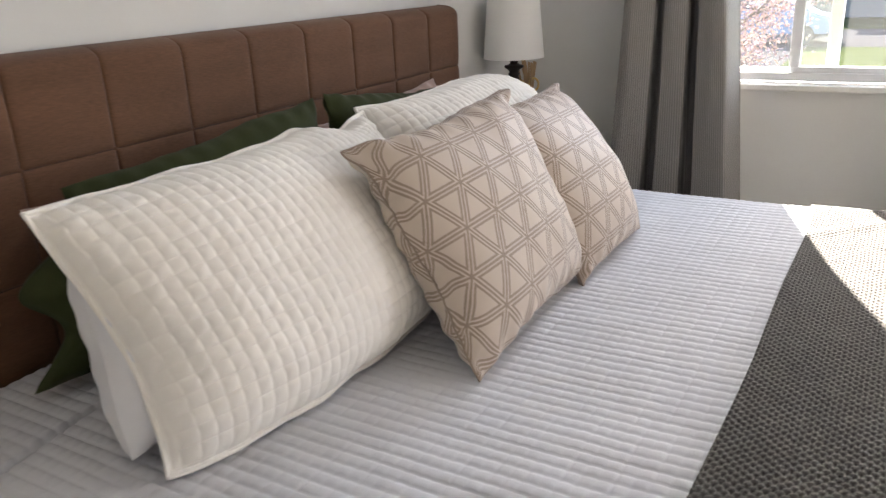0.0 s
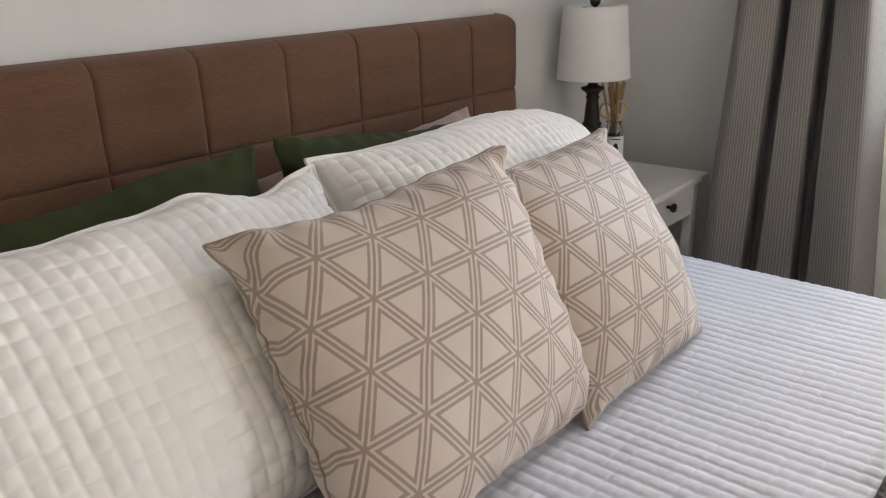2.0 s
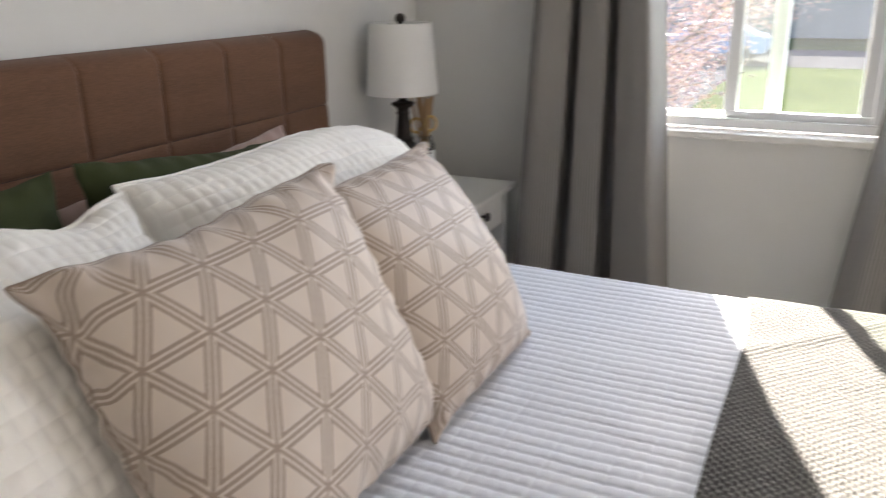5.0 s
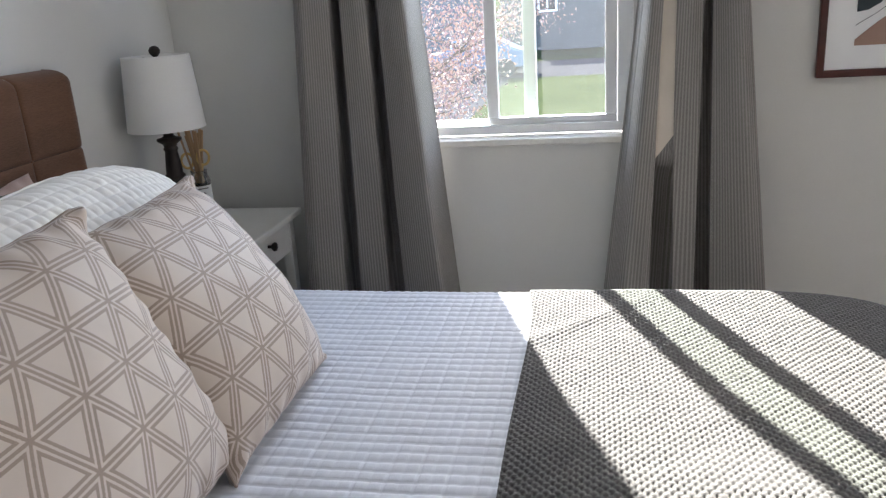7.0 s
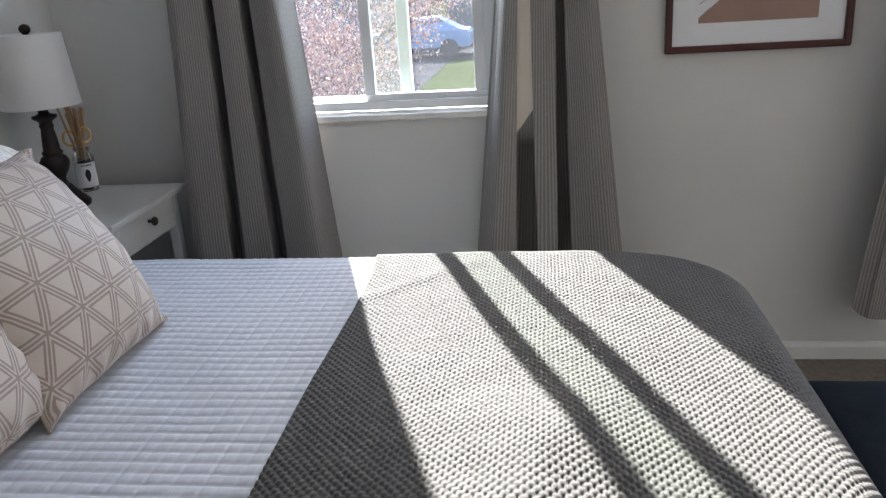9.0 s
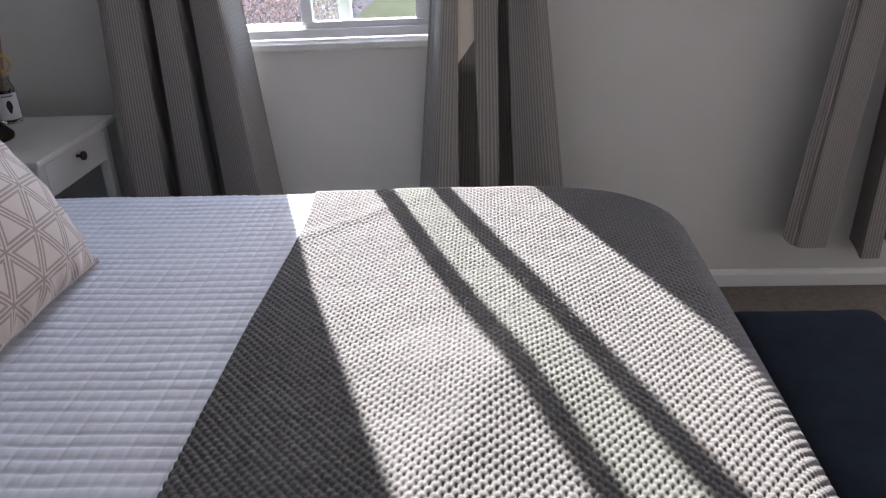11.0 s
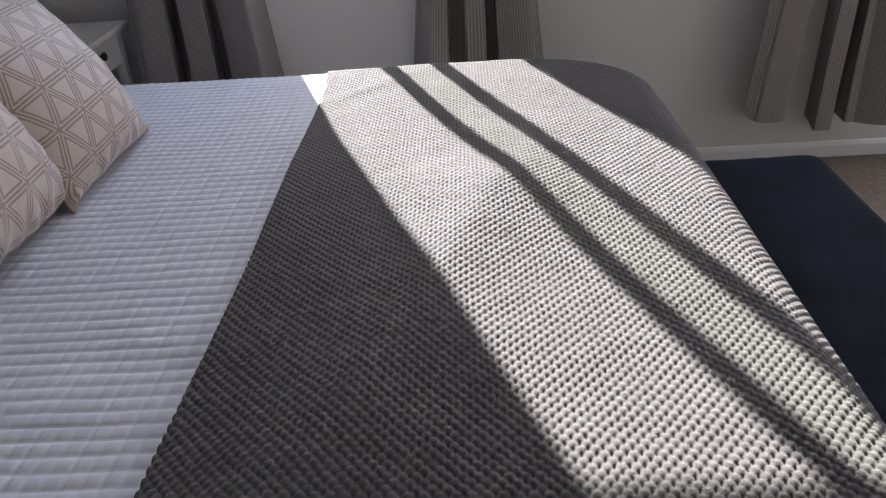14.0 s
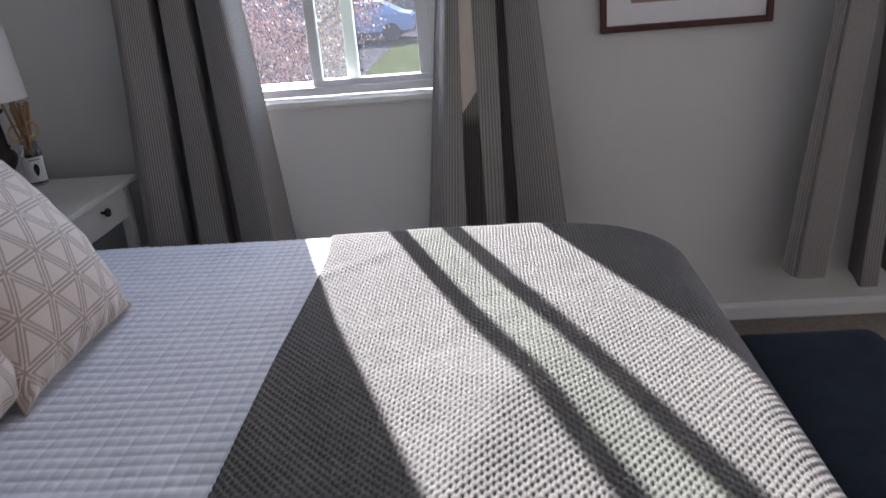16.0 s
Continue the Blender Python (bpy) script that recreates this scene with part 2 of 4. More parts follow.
def shade_material():
    m, n, l, b = material("lamp_shade_linen")
    v = coords(n, l, "Object", (1, 1, 6))
    g = noise_of(n, l, v, 160)
    c = ramp(n, l, g, [(0.3, (0.92, 0.915, 0.89)), (0.7, (0.96, 0.955, 0.93))])
    l.new(c, b.inputs["Base Color"])
    b.inputs["Roughness"].default_value = 0.85
    bump(n, l, b, g, 0.2, 0.0006)
    thin, mix = n.new("ShaderNodeBsdfTranslucent"), n.new("ShaderNodeMixShader")
    l.new(c, thin.inputs["Color"])
    mix.inputs[0].default_value = 0.15
    l.new(b.outputs[0], mix.inputs[1])
    l.new(thin.outputs[0], mix.inputs[2])
    l.new(mix.outputs[0], n["Material Output"].inputs["Surface"])
    return m


SHADE = shade_material()

# ------------------------------------------------------------------ mesh helpers


def mesh_of(name, bm, mat, smooth=True):
    me = bpy.data.meshes.new(name)
    bm.normal_update()
    bm.to_mesh(me)
    bm.free()
    me.materials.append(mat)
    if smooth:
        me.polygons.foreach_set("use_smooth", [True] * len(me.polygons))
    return me


def part(name, bm, mat, parent=None, label="", smooth=False):
    ob = new(name, bm if isinstance(bm, bpy.types.Mesh) else mesh_of(name, bm, mat, smooth))
    if parent:
        ob.parent = parent
    return tagged(ob, label)


def thing(name, label, category, at=(0, 0, 0), group="", kind=""):
    ob = new(name)
    ob.empty_display_size = 0.1
    ob.location = at
    return tagged(ob, label, category, group, kind)


def box(x0, x1, y0, y1, z0, z1, bevel=0.0, seg=2):
    bm = bmesh.new()
    bmesh.ops.create_cube(bm, size=1, matrix=Matrix.LocRotScale(((x0 + x1) / 2, (y0 + y1) / 2, (z0 + z1) / 2), None, (x1 - x0, y1 - y0, z1 - z0)))
    if bevel:
        bmesh.ops.bevel(bm, geom=bm.edges[:], offset=bevel, segments=seg, affect="EDGES", profile=0.5)
    return bm


def lathe(profile, seg=40, at=(0, 0, 0), closed=True):
    """A turned form from (radius, height) pairs."""
    bm = bmesh.new()
    rings = []
    for r, z in profile:
        rings.append([bm.verts.new((at[0] + r * math.cos(2 * math.pi * k / seg), at[1] + r * math.sin(2 * math.pi * k / seg), at[2] + z)) for k in range(seg)])
    for a, b in zip(rings, rings[1:]):
        for k in range(seg):
            bm.faces.new((a[k], a[(k + 1) % seg], b[(k + 1) % seg], b[k]))
    if closed:
        bm.faces.new(rings[0][::-1])
        bm.faces.new(rings[-1])
    return bm


def tube(points, radius, seg=8, close=False):
    """A round bar along points."""
    bm = bmesh.new()
    pts = [Vector(p) for p in points]
    rings = []
    for i, p in enumerate(pts):
        a, b = pts[i - 1 if (i or close) else 0], pts[(i + 1) % len(pts) if close else min(i + 1, len(pts) - 1)]
        q = (b - a).to_track_quat("Z", "Y")
        rings.append([bm.verts.new(p + q @ Vector((radius * math.cos(2 * math.pi * k / seg), radius * math.sin(2 * math.pi * k / seg), 0))) for k in range(seg)])
    pairs = list(zip(rings, rings[1:] + rings[:1])) if close else list(zip(rings, rings[1:]))
    for a, b in pairs:
        for k in range(seg):
            bm.faces.new((a[k], a[(k + 1) % seg], b[(k + 1) % seg], b[k]))
    if not close:
        bm.faces.new(rings[0][::-1])
        bm.faces.new(rings[-1])
    bmesh.ops.recalc_face_normals(bm, faces=bm.faces[:])
    return bm


def grid_mesh(name, P, mat, uv=None, flip=False):
    """A mesh over an array of places [rows, columns, 3]."""
    h, w = P.shape[:2]
    i = np.arange(h * w).reshape(h, w)
    f = np.stack([i[:-1, :-1], i[:-1, 1:], i[1:, 1:], i[1:, :-1]], -1).reshape(-1, 4)
    if flip:
        f = f[:, ::-1]
    me = bpy.data.meshes.new(name)
    me.vertices.add(h * w)
    me.vertices.foreach_set("co", P.reshape(-1).astype(np.float32))
    me.loops.add(f.size)
    me.loops.foreach_set("vertex_index", f.reshape(-1).astype(np.int32))
    me.polygons.add(len(f))
    me.polygons.foreach_set("loop_start", np.arange(0, f.size, 4, dtype=np.int32))
    me.polygons.foreach_set("use_smooth", np.ones(len(f), dtype=bool))
    me.update(calc_edges=True)
    if uv is not None:
        layer = me.uv_layers.new(name="UVMap")
        layer.data.foreach_set("uv", uv.reshape(-1, 2)[f.reshape(-1)].reshape(-1).astype(np.float32))
    me.materials.append(mat)
    return me


def waves(x, y, seed, scale, octaves=3):
    """Smooth uneven relief from a few crossing waves, about -1 to 1."""
    r = np.random.RandomState(seed)
    out, amp, tot = 0, 1.0, 0
    for o in range(octaves):
        for k in range(4):
            a, ph = r.uniform(0, 2 * math.pi), r.uniform(0, 2 * math.pi)
            out = out + amp * np.sin((x * math.cos(a) + y * math.sin(a)) * scale * 2 ** o * r.uniform(0.7, 1.3) + ph)
            tot += amp * 0.6
        amp *= 0.5
    return out / tot

# ------------------------------------------------------------------ the room
WALL_Y, ROOM_X, NEAR_Y, TOP = 2.975, 5.2, -1.5, 2.44
tagged(part("floor", box(-0.15, ROOM_X + 0.15, NEAR_Y - 0.15, WALL_Y + 0.15, -0.12, 0), CARPET), "brown flecked carpet wall to wall", "floor", kind="structure")
tagged(part("ceiling", box(-0.15, ROOM_X + 0.15, NEAR_Y - 0.15, WALL_Y + 0.15, TOP, TOP + 0.12), CEILING), "plain white painted ceiling", "ceiling", kind="structure")
tagged(part("wall_head", box(-0.15, 0, NEAR_Y - 0.15, WALL_Y, 0, TOP), WALL), "light grey painted wall behind the bed", "wall", kind="structure")
tagged(part("wall_foot", box(ROOM_X, ROOM_X + 0.15, NEAR_Y - 0.15, WALL_Y, 0, TOP), WALL), "light grey painted wall facing the bed's foot", "wall", kind="structure")
tagged(part("wall_near", box(0, ROOM_X, NEAR_Y - 0.15, NEAR_Y, 0, TOP), WALL), "light grey painted side wall", "wall", kind="structure")

WIN_Z0, WIN_Z1 = 0.885, 2.263
WINDOWS = ((0.64, 1.475), (2.92, 4.56))


def window_wall():
    bm = bmesh.new()

    def block(x0, x1, z0, z1):
        bmesh.ops.create_cube(bm, size=1, matrix=Matrix.LocRotScale(((x0 + x1) / 2, WALL_Y + 0.075, (z0 + z1) / 2), None, (x1 - x0, 0.15, z1 - z0)))

    x = -0.15
    for a, b in WINDOWS:
        block(x, a, 0, TOP)
        block(a, b, 0, WIN_Z0)
        block(a, b, WIN_Z1, TOP)
        x = b
    block(x, ROOM_X + 0.15, 0, TOP)
    return tagged(part("wall_window", bm, WALL), "light grey painted wall with two window openings", "wall", kind="structure")


window_wall()


def baseboard(x0, x1):
    bm = bmesh.new()
    prof = [(0.0, 0.0), (-0.013, 0.0), (-0.013, 0.045), (-0.009, 0.055), (-0.006, 0.060), (0.0, 0.062)]
    a = [bm.verts.new((x0, WALL_Y + d, z)) for d, z in prof]
    b = [bm.verts.new((x1, WALL_Y + d, z)) for d, z in prof]
    for i in range(len(prof) - 1):
        bm.faces.new((a[i], a[i + 1], b[i + 1], b[i]))
    bm.faces.new(a)
    bm.faces.new(b[::-1])
    bmesh.ops.recalc_face_normals(bm, faces=bm.faces[:])
    return bm


tagged(part("baseboard", baseboard(0.0, ROOM_X), TRIM), "low white painted baseboard along the carpet", "baseboard", kind="structure")


def make_window(name, x0, x1):
    """A white sliding window: outer frame, a fixed sash behind and a sliding sash in front."""
    w = thing(name, "white vinyl sliding window with two sashes", "window", kind="structure")
    z0, z1, y = WIN_Z0 + 0.012, WIN_Z1, WALL_Y + 0.035
    width = x1 - x0
    fb = 0.045
    for nm, b in (("frame_rail", box(x0, x1, y, y + 0.09, z0, z0 + 0.022, 0.003)), ("frame_rail", box(x0, x1, y, y + 0.09, z1 - fb, z1, 0.003)),
                  ("frame_stile", box(x0, x0 + fb, y + 0.001, y + 0.089, z0 + 0.022, z1 - fb, 0.003)), ("frame_stile", box(x1 - 0.045, x1, y + 0.001, y + 0.089, z0 + 0.022, z1 - fb, 0.003))):
        part(nm, b, VINYL, w)
    # the lip of the track
    part("track", box(x0 + 0.03, x1 - 0.03, y - 0.006, y + 0.008, z0 + 0.001, z0 + 0.030, 0.002), VINYL, w)
    mid = x0 + width * 0.46
    zi0, zi1 = z0 + 0.024, z1 - fb
    sashes = (("sash", x0 + fb, mid + 0.156, y + 0.050, 0.030, 0.040, 0.016), ("sash", mid + 0.0, x1 - 0.046, y + 0.012, 0.032, 0.036, 0.026))
    for nm, a, b, yy, deep, bar, low in sashes:
        s = part(nm, box(a, b, yy, yy + deep, zi0, zi0 + low, 0.003), VINYL, w)
        part("rail", box(a, b, yy, yy + deep, zi1 - bar, zi1, 0.003), VINYL, s)
        part("stile", box(a, a + bar, yy + 0.001, yy + deep - 0.001, zi0 + low, zi1 - bar, 0.003), VINYL, s)
        part("stile", box(b - bar, b, yy + 0.001, yy + deep - 0.001, zi0 + low, zi1 - bar, 0.003), VINYL, s)
        part("pane", box(a + bar, b - bar, yy + deep / 2 - 0.002, yy + deep / 2 + 0.002, zi0 + low, zi1 - bar), PANE, s)
    part("window_sill", box(x0 - 0.012, x1 + 0.012, WALL_Y - 0.028, WALL_Y - 0.001, WIN_Z0 - 0.016, WIN_Z0 + 0.006, 0.004), STONE_SILL, w, "pale stone sill")
    part("window_sill", box(x0 + 0.001, x1 - 0.001, WALL_Y - 0.002, y + 0.0, WIN_Z0 + 0.001, WIN_Z0 + 0.006), STONE_SILL, w, "pale stone sill")
    return w


for k, (a, b) in enumerate(WINDOWS):
    make_window("window_%d" % (k + 1), a, b)

# ------------------------------------------------------------------ the bed
BED_Y0, BED_Y1, BED_X1, BED_TOP = 0.27, 2.205, 2.042, 0.675


def over_edge(s, edge, r, flare=0.06):
    """Run along a flat top, round an edge and down: from length s to how far out and how far down."""
    s = np.asarray(s, float)
    flat = np.minimum(s, edge - r)
    a = np.clip((s - (edge - r)) / r, 0, math.pi / 2)
    rest = np.maximum(s - (edge - r) - r * math.pi / 2, 0)
    return flat + r * np.sin(a) + flare * rest, r * (1 - np.cos(a)) + rest


def bed_relief(x, y):
    """The soft unevenness of the made bed."""
    ridge = 0.012 * np.exp(-((x - 1.62 - 0.10 * (y - 1.3)) / 0.13) ** 2) * np.exp(-((y - 1.45) / 0.22) ** 2)
    across = 0.93 * (x - 1.525) - 0.365 * (y - 1.08)
    along = 0.365 * (x - 1.525) + 0.93 * (y - 1.08)
    crest = 0.024 * np.exp(-np.sqrt(across ** 2 + 0.0005) / 0.11) * np.exp(-(np.maximum(along - 0.25, 0) / 0.15) ** 2) * np.clip((x - 1.22) / 0.1, 0, 1)
    # a shallow fold near the far rim of the throw
    fold = 0.003 * np.exp(-((0.68 * (x - 1.235) - 0.73 * (y - 1.88)) / 0.022) ** 2) * np.clip((x - 1.2) / 0.05, 0, 1) * np.clip((1.52 - x) / 0.1, 0, 1)
    sag = 0.034 * np.exp(-((np.minimum(x, 2.06) - 2.06) / 0.20) ** 2 - ((np.minimum(y, 2.2) - 2.2) / 0.34) ** 2)
    return 0.0035 * waves(x, y, 3, 5.0) + ridge + crest + fold - sag


def make_bed():
    bed = thing("bed", "king bed with a tufted brown upholstered headboard", "bed")
    part("mattress", box(0.12, BED_X1 - 0.06, BED_Y0 + 0.06, BED_Y1 - 0.06, 0.36, BED_TOP - 0.02, 0.05, 3), INNER, bed, "white mattress", True)
    part("box_spring", box(0.12, BED_X1 - 0.06, BED_Y0 + 0.06, BED_Y1 - 0.06, 0.16, 0.355, 0.02), INNER, bed)
    for x in (0.2, 1.9):
        for y in (BED_Y0 + 0.12, BED_Y1 - 0.12):
            part("leg", lathe([(0.022, 0), (0.03, 0.16)], 16, (x, y, 0)), BLACK_METAL, bed)
    # headboard: soft cells between seams, wrapped round a board
    y0, y1, zt, xf = 0.270, 2.310, 1.217, 0.092
    board = part("headboard", box(0.006, 0.055, y0 + 0.014, y1 - 0.014, 0.12, zt - 0.014, 0.01), BROWN, bed, "brown woven fabric headboard with grid tufting")
    cols, cw = 10, 0.198
    rows = [(1.022, zt), (0.826, 1.022), (0.63, 0.826), (0.434, 0.63)]
    ys_seam = [2.297 - cw * k for k in range(cols + 1)]
    ys_seam[0], ys_seam[-1] = y1, y0
    for (za, zb) in rows:
        for c in range(cols):
            ya, yb = ys_seam[c + 1], ys_seam[c]
            u = np.linspace(0, 1, 20)
            uu = 0.5 - 0.5 * np.cos(np.pi * u)
            Y, Z = np.meshgrid(ya + (yb - ya) * uu, za + (zb - za) * uu)
            du = np.minimum(Y - ya, yb - Y)
            dv = np.minimum(Z - za, zb - Z)
            if c == 0:
                du = np.where(yb - Y < cw / 2, Y - ya, du)
            if c == cols - 1:
                du = np.where(Y - ya < cw / 2, yb - Y, du)
            if zb == zt:
                dv = np.where(zb - Z < 0.1, Z - za, dv)
            soft = lambda d, w: 1 - np.exp(-d / w)
            X = xf - 0.008 + 0.0038 * soft(du, 0.0028) * soft(dv, 0.0028) + 0.0042 * np.sqrt(soft(du, 0.06) * soft(dv, 0.06))
            # the outer edges round over
            r = 0.032
            for gap in ([zt - Z] if zb == zt else []) + ([y1 - Y] if c == 0 else []) + ([Y - y0] if c == cols - 1 else []):
                k = np.clip(1 - gap / r, 0, 1)
                X = X - (xf - 0.03) * (1 - np.sqrt(np.maximum(1 - k ** 2, 0)))
            X = X + 0.0012 * waves(Y * 1.0, Z, 40 + c, 22)
            part("panel", grid_mesh("panel", np.stack([X, Y, Z], -1), BROWN), None, board)
    for (za, zb) in rows[:3]:
        for c in range(1, cols):
            pts = lathe([(0.0005, 0.004), (0.006, 0.0032), (0.0085, 0.0), (0.006, -0.003)], 14)
            bmesh.ops.transform(pts, matrix=pose(xf - 0.010, ys_seam[c], za, 0, 90, 0), verts=pts.verts[:])
            part("button", pts, BROWN, board, smooth=True)
    # stitched seams
    for c in range(1, cols):
        part("seam", tube([(xf - 0.0082, ys_seam[c], 0.45 + 0.02 * i) for i in range(37)] + [(xf - 0.016, ys_seam[c], 1.188), (xf - 0.03, ys_seam[c], 1.2)], 0.0017, 6), BROWN_DARK, board)
    for (za, zb) in rows[:3]:
        part("seam", tube([(xf - 0.0082, y0 + 0.02 + 0.02 * i, za) for i in range(100)], 0.0017, 6), BROWN_DARK, board)
    return bed


make_bed()


def spaced(*stops):
    """Lengths with their own spacing from stop to stop: first value, then (value, steps)."""
    out = [stops[0]]
    for end, steps in stops[1:]:
        out.extend(np.linspace(out[-1], end, steps + 1)[1:])
    return np.array(out)


def draped(along, across, lift, relief, edge_x=BED_X1, r=0.05, slant=None):
    """A cloth over the bed: places by lengths along the bed and across it."""
    S, T = np.meshgrid(along, across, indexing="ij")
    x0, s_end = along[0], along[-1]
    if slant is not None:
        S = S + slant(T) * np.clip((s_end - S) / (s_end - x0), 0, 1)
    mid, half = (BED_Y0 + BED_Y1) / 2, (BED_Y1 - BED_Y0) / 2
    R = 0.16
    side = np.sign(T - mid)
    qx, qy = np.maximum(S - (edge_x - R), 0), np.maximum(np.abs(T - mid) - (half - R), 0)
    d = np.hypot(qx, qy)
    wx, wy = np.where(d > 1e-6, qx / np.maximum(d, 1e-6), 0), np.where(d > 1e-6, qy / np.maximum(d, 1e-6), 0)
    out, down = over_edge(d, R, r, 0.07)
    f = np.clip(down / r, 0, 1)
    h = lift + relief(S, T)
    X = np.minimum(S, edge_x - R) + wx * (out + h * f)
    Y = mid + side * (np.minimum(np.abs(T - mid), half - R) + wy * (out + h * f))
    drop = np.minimum(down, BED_TOP - 0.14)
    Z = BED_TOP - drop + (bed_relief(X, Y) + h) * (1 - f)
    P = np.stack([X, Y, Z], -1)
    return P, S, T


def quilt_relief(s, t):
    """Puffed channels along the bed, crossed by shallow stitch lines."""
    p, q = 0.0250, 0.0215
    wob = 0.0015 * waves(s, t, 11, 16)
    a = np.abs(np.sin(np.pi * (t + wob) / p)) ** 0.4
    b = np.abs(np.sin(np.pi * (s + 0.002 * waves(s, t, 12, 14)) / q)) ** 0.3
    edge = 0.338 + 0.19 * np.maximum(0.562 - t, 0)
    return 0.0047 * a * (0.36 + 0.64 * b) + 0.0010 * waves(s, t, 13, 40) - 0.016 * np.exp(-((s - edge) / 0.006) ** 2)


P, S, T = draped(spaced(0.13, (1.35, 420), (2.35, 60)), spaced(BED_Y0 - 0.42, (0.4, 60), (BED_Y1 + 0.03, 600), (BED_Y1 + 0.42, 60)), 0.004, quilt_relief, BED_X1 - 0.016)
quilt = thing("quilt", "white channel-quilted cotton coverlet spread over the bed", "quilt")
part("cover", grid_mesh("cover", P, QUILT), None, quilt)
part("binding", tube([tuple(q) for q in P[2:-20:6, -1]], 0.006, 6), QUILT, quilt, smooth=True)
part("binding", tube([tuple(q) for q in P[2:-20:6, 0]], 0.006, 6), QUILT, quilt, smooth=True)


def knit_relief(s, t):
    """Rows of staggered raised stitches."""
    px, py = 0.0152, 0.0168
    u, v = s / px + 0.07 * waves(s, t, 22, 50, 2), t / py + 0.05 * waves(s, t, 23, 40, 2)
    near = 9.0
    for o in (0.0, 0.5):
        fu, fv = (u + o + 0.5) % 1 - 0.5, (v + o + 0.5) % 1 - 0.5
        near = np.minimum(near, (fu / 0.47) ** 2 + (fv / 0.40) ** 2)
    dome = np.sqrt(np.clip(1 - near, 0.0, 1)) ** 0.8
    return 0.0056 * dome - 0.0037 + 0.0010 * waves(s, t, 21, 30)


P, S, T = draped(spaced(1.236, (2.25, 535), (2.42, 40)), spaced(BED_Y0 - 0.20, (0.42, 60), (BED_Y1 + 0.02, 1150), (BED_Y1 + 0.24, 50)), 0.017, knit_relief, BED_X1 - 0.010, 0.062,
                 slant=lambda t: 0.0025 * np.sin(7 * t) - 0.020 * np.exp(-((np.minimum(t, 2.2) - 2.2) / 0.16) ** 2) - 0.008 * np.clip(1.2 - t, 0, 1))
# the rim turns under, so that the cloth has thickness
rim = P[:1].copy()
rim[..., 2] -= 0.014
rim[..., 0] += 0.004
P = np.concatenate([rim, P], 0)
throw = part("throw_blanket", grid_mesh("throw_blanket", P, THROW), None)
tagged(throw, "grey chunky-knit throw blanket across the bed's foot end", "blanket")

# ------------------------------------------------------------------ pillows


def pillow_surface(w, h, thick, side, n=90, pinch=0.06, seed=0, wrinkle=0.006, relief=None, flange=0.0, round_=2.6, rim=0):
    """One face of a stuffed cushion, with its middle in the origin: across x, up y, out z."""
    u = np.linspace(-1, 1, n)
    u = np.sign(u) * (1 - (1 - np.abs(u)) ** 1.25)
    U, V = np.meshgrid(u, u)
    X = U * w / 2 * (1 - pinch * (1 - V ** 2) * np.abs(U) ** 3)
    Y = V * h / 2 * (1 - pinch * (1 - U ** 2) * np.abs(V) ** 3)
    X = X + np.sign(U) * np.abs(U) ** 8 * wrinkle * 0.45 * (waves(Y, Y * 0, rim + 70, 26) - 0.5)
    Y = Y + np.sign(V) * np.abs(V) ** 8 * wrinkle * 0.45 * (waves(X, X * 0, rim + 71, 26) - 0.5)
    f = flange
    eu, ev = np.clip(np.abs(U) / (1 - 2 * f / w), 0, 1), np.clip(np.abs(V) / (1 - 2 * f / h), 0, 1)
    body = ((1 - eu ** round_) * (1 - ev ** round_)) ** 0.55
    edge = np.clip(1 - np.minimum(1 - np.abs(U), 1 - np.abs(V)) * 3.2, 0, 1)
    puck = np.sin(Y * 120 + seed) * np.abs(U) ** 6 + np.sin(X * 110 + seed * 2) * np.abs(V) ** 6
    Z = thick / 2 * body + wrinkle * 0.5 * body ** 0.3 * waves(X, Y, seed + 50, 14) + wrinkle * 0.5 * edge * puck * (1 - edge ** 10)
    Z = np.where((np.abs(U) > 0.999) | (np.abs(V) > 0.999), 0, Z + 0.0015)
    if relief is not None:
        Z = Z + relief(X, Y) * np.clip((1 - np.maximum(np.abs(U), np.abs(V))) * 22, 0, 1)
    # the cloth's own lengths, out from the middle
    m = n // 2
    along = np.cumsum(np.hypot(np.diff(X, axis=1, prepend=X[:, :1]), np.diff(Z, axis=1, prepend=Z[:, :1])), 1)
    upward = np.cumsum(np.hypot(np.diff(Y, axis=0, prepend=Y[:1]), np.diff(Z, axis=0, prepend=Z[:1])), 0)
    uv = np.stack([along - along[:, m:m + 1] + X[:, m:m + 1], upward - upward[m:m + 1] + Y[m:m + 1]], -1)
    return np.stack([X, Y, Z * side], -1), uv


def frame_of(tl, tr, bl, br):
    """A pose from four corners: middle, across, up and out."""
    tl, tr, bl, br = (Vector(c) for c in (tl, tr, bl, br))
    across, up = ((tr - tl) + (br - bl)).normalized(), ((tl - bl) + (tr - br))
    out = across.cross(up).normalized()
    up = out.cross(across)
    m = Matrix((across, up, out)).transposed().to_4x4()
    m.translation = (tl + tr + bl + br) / 4
    return m


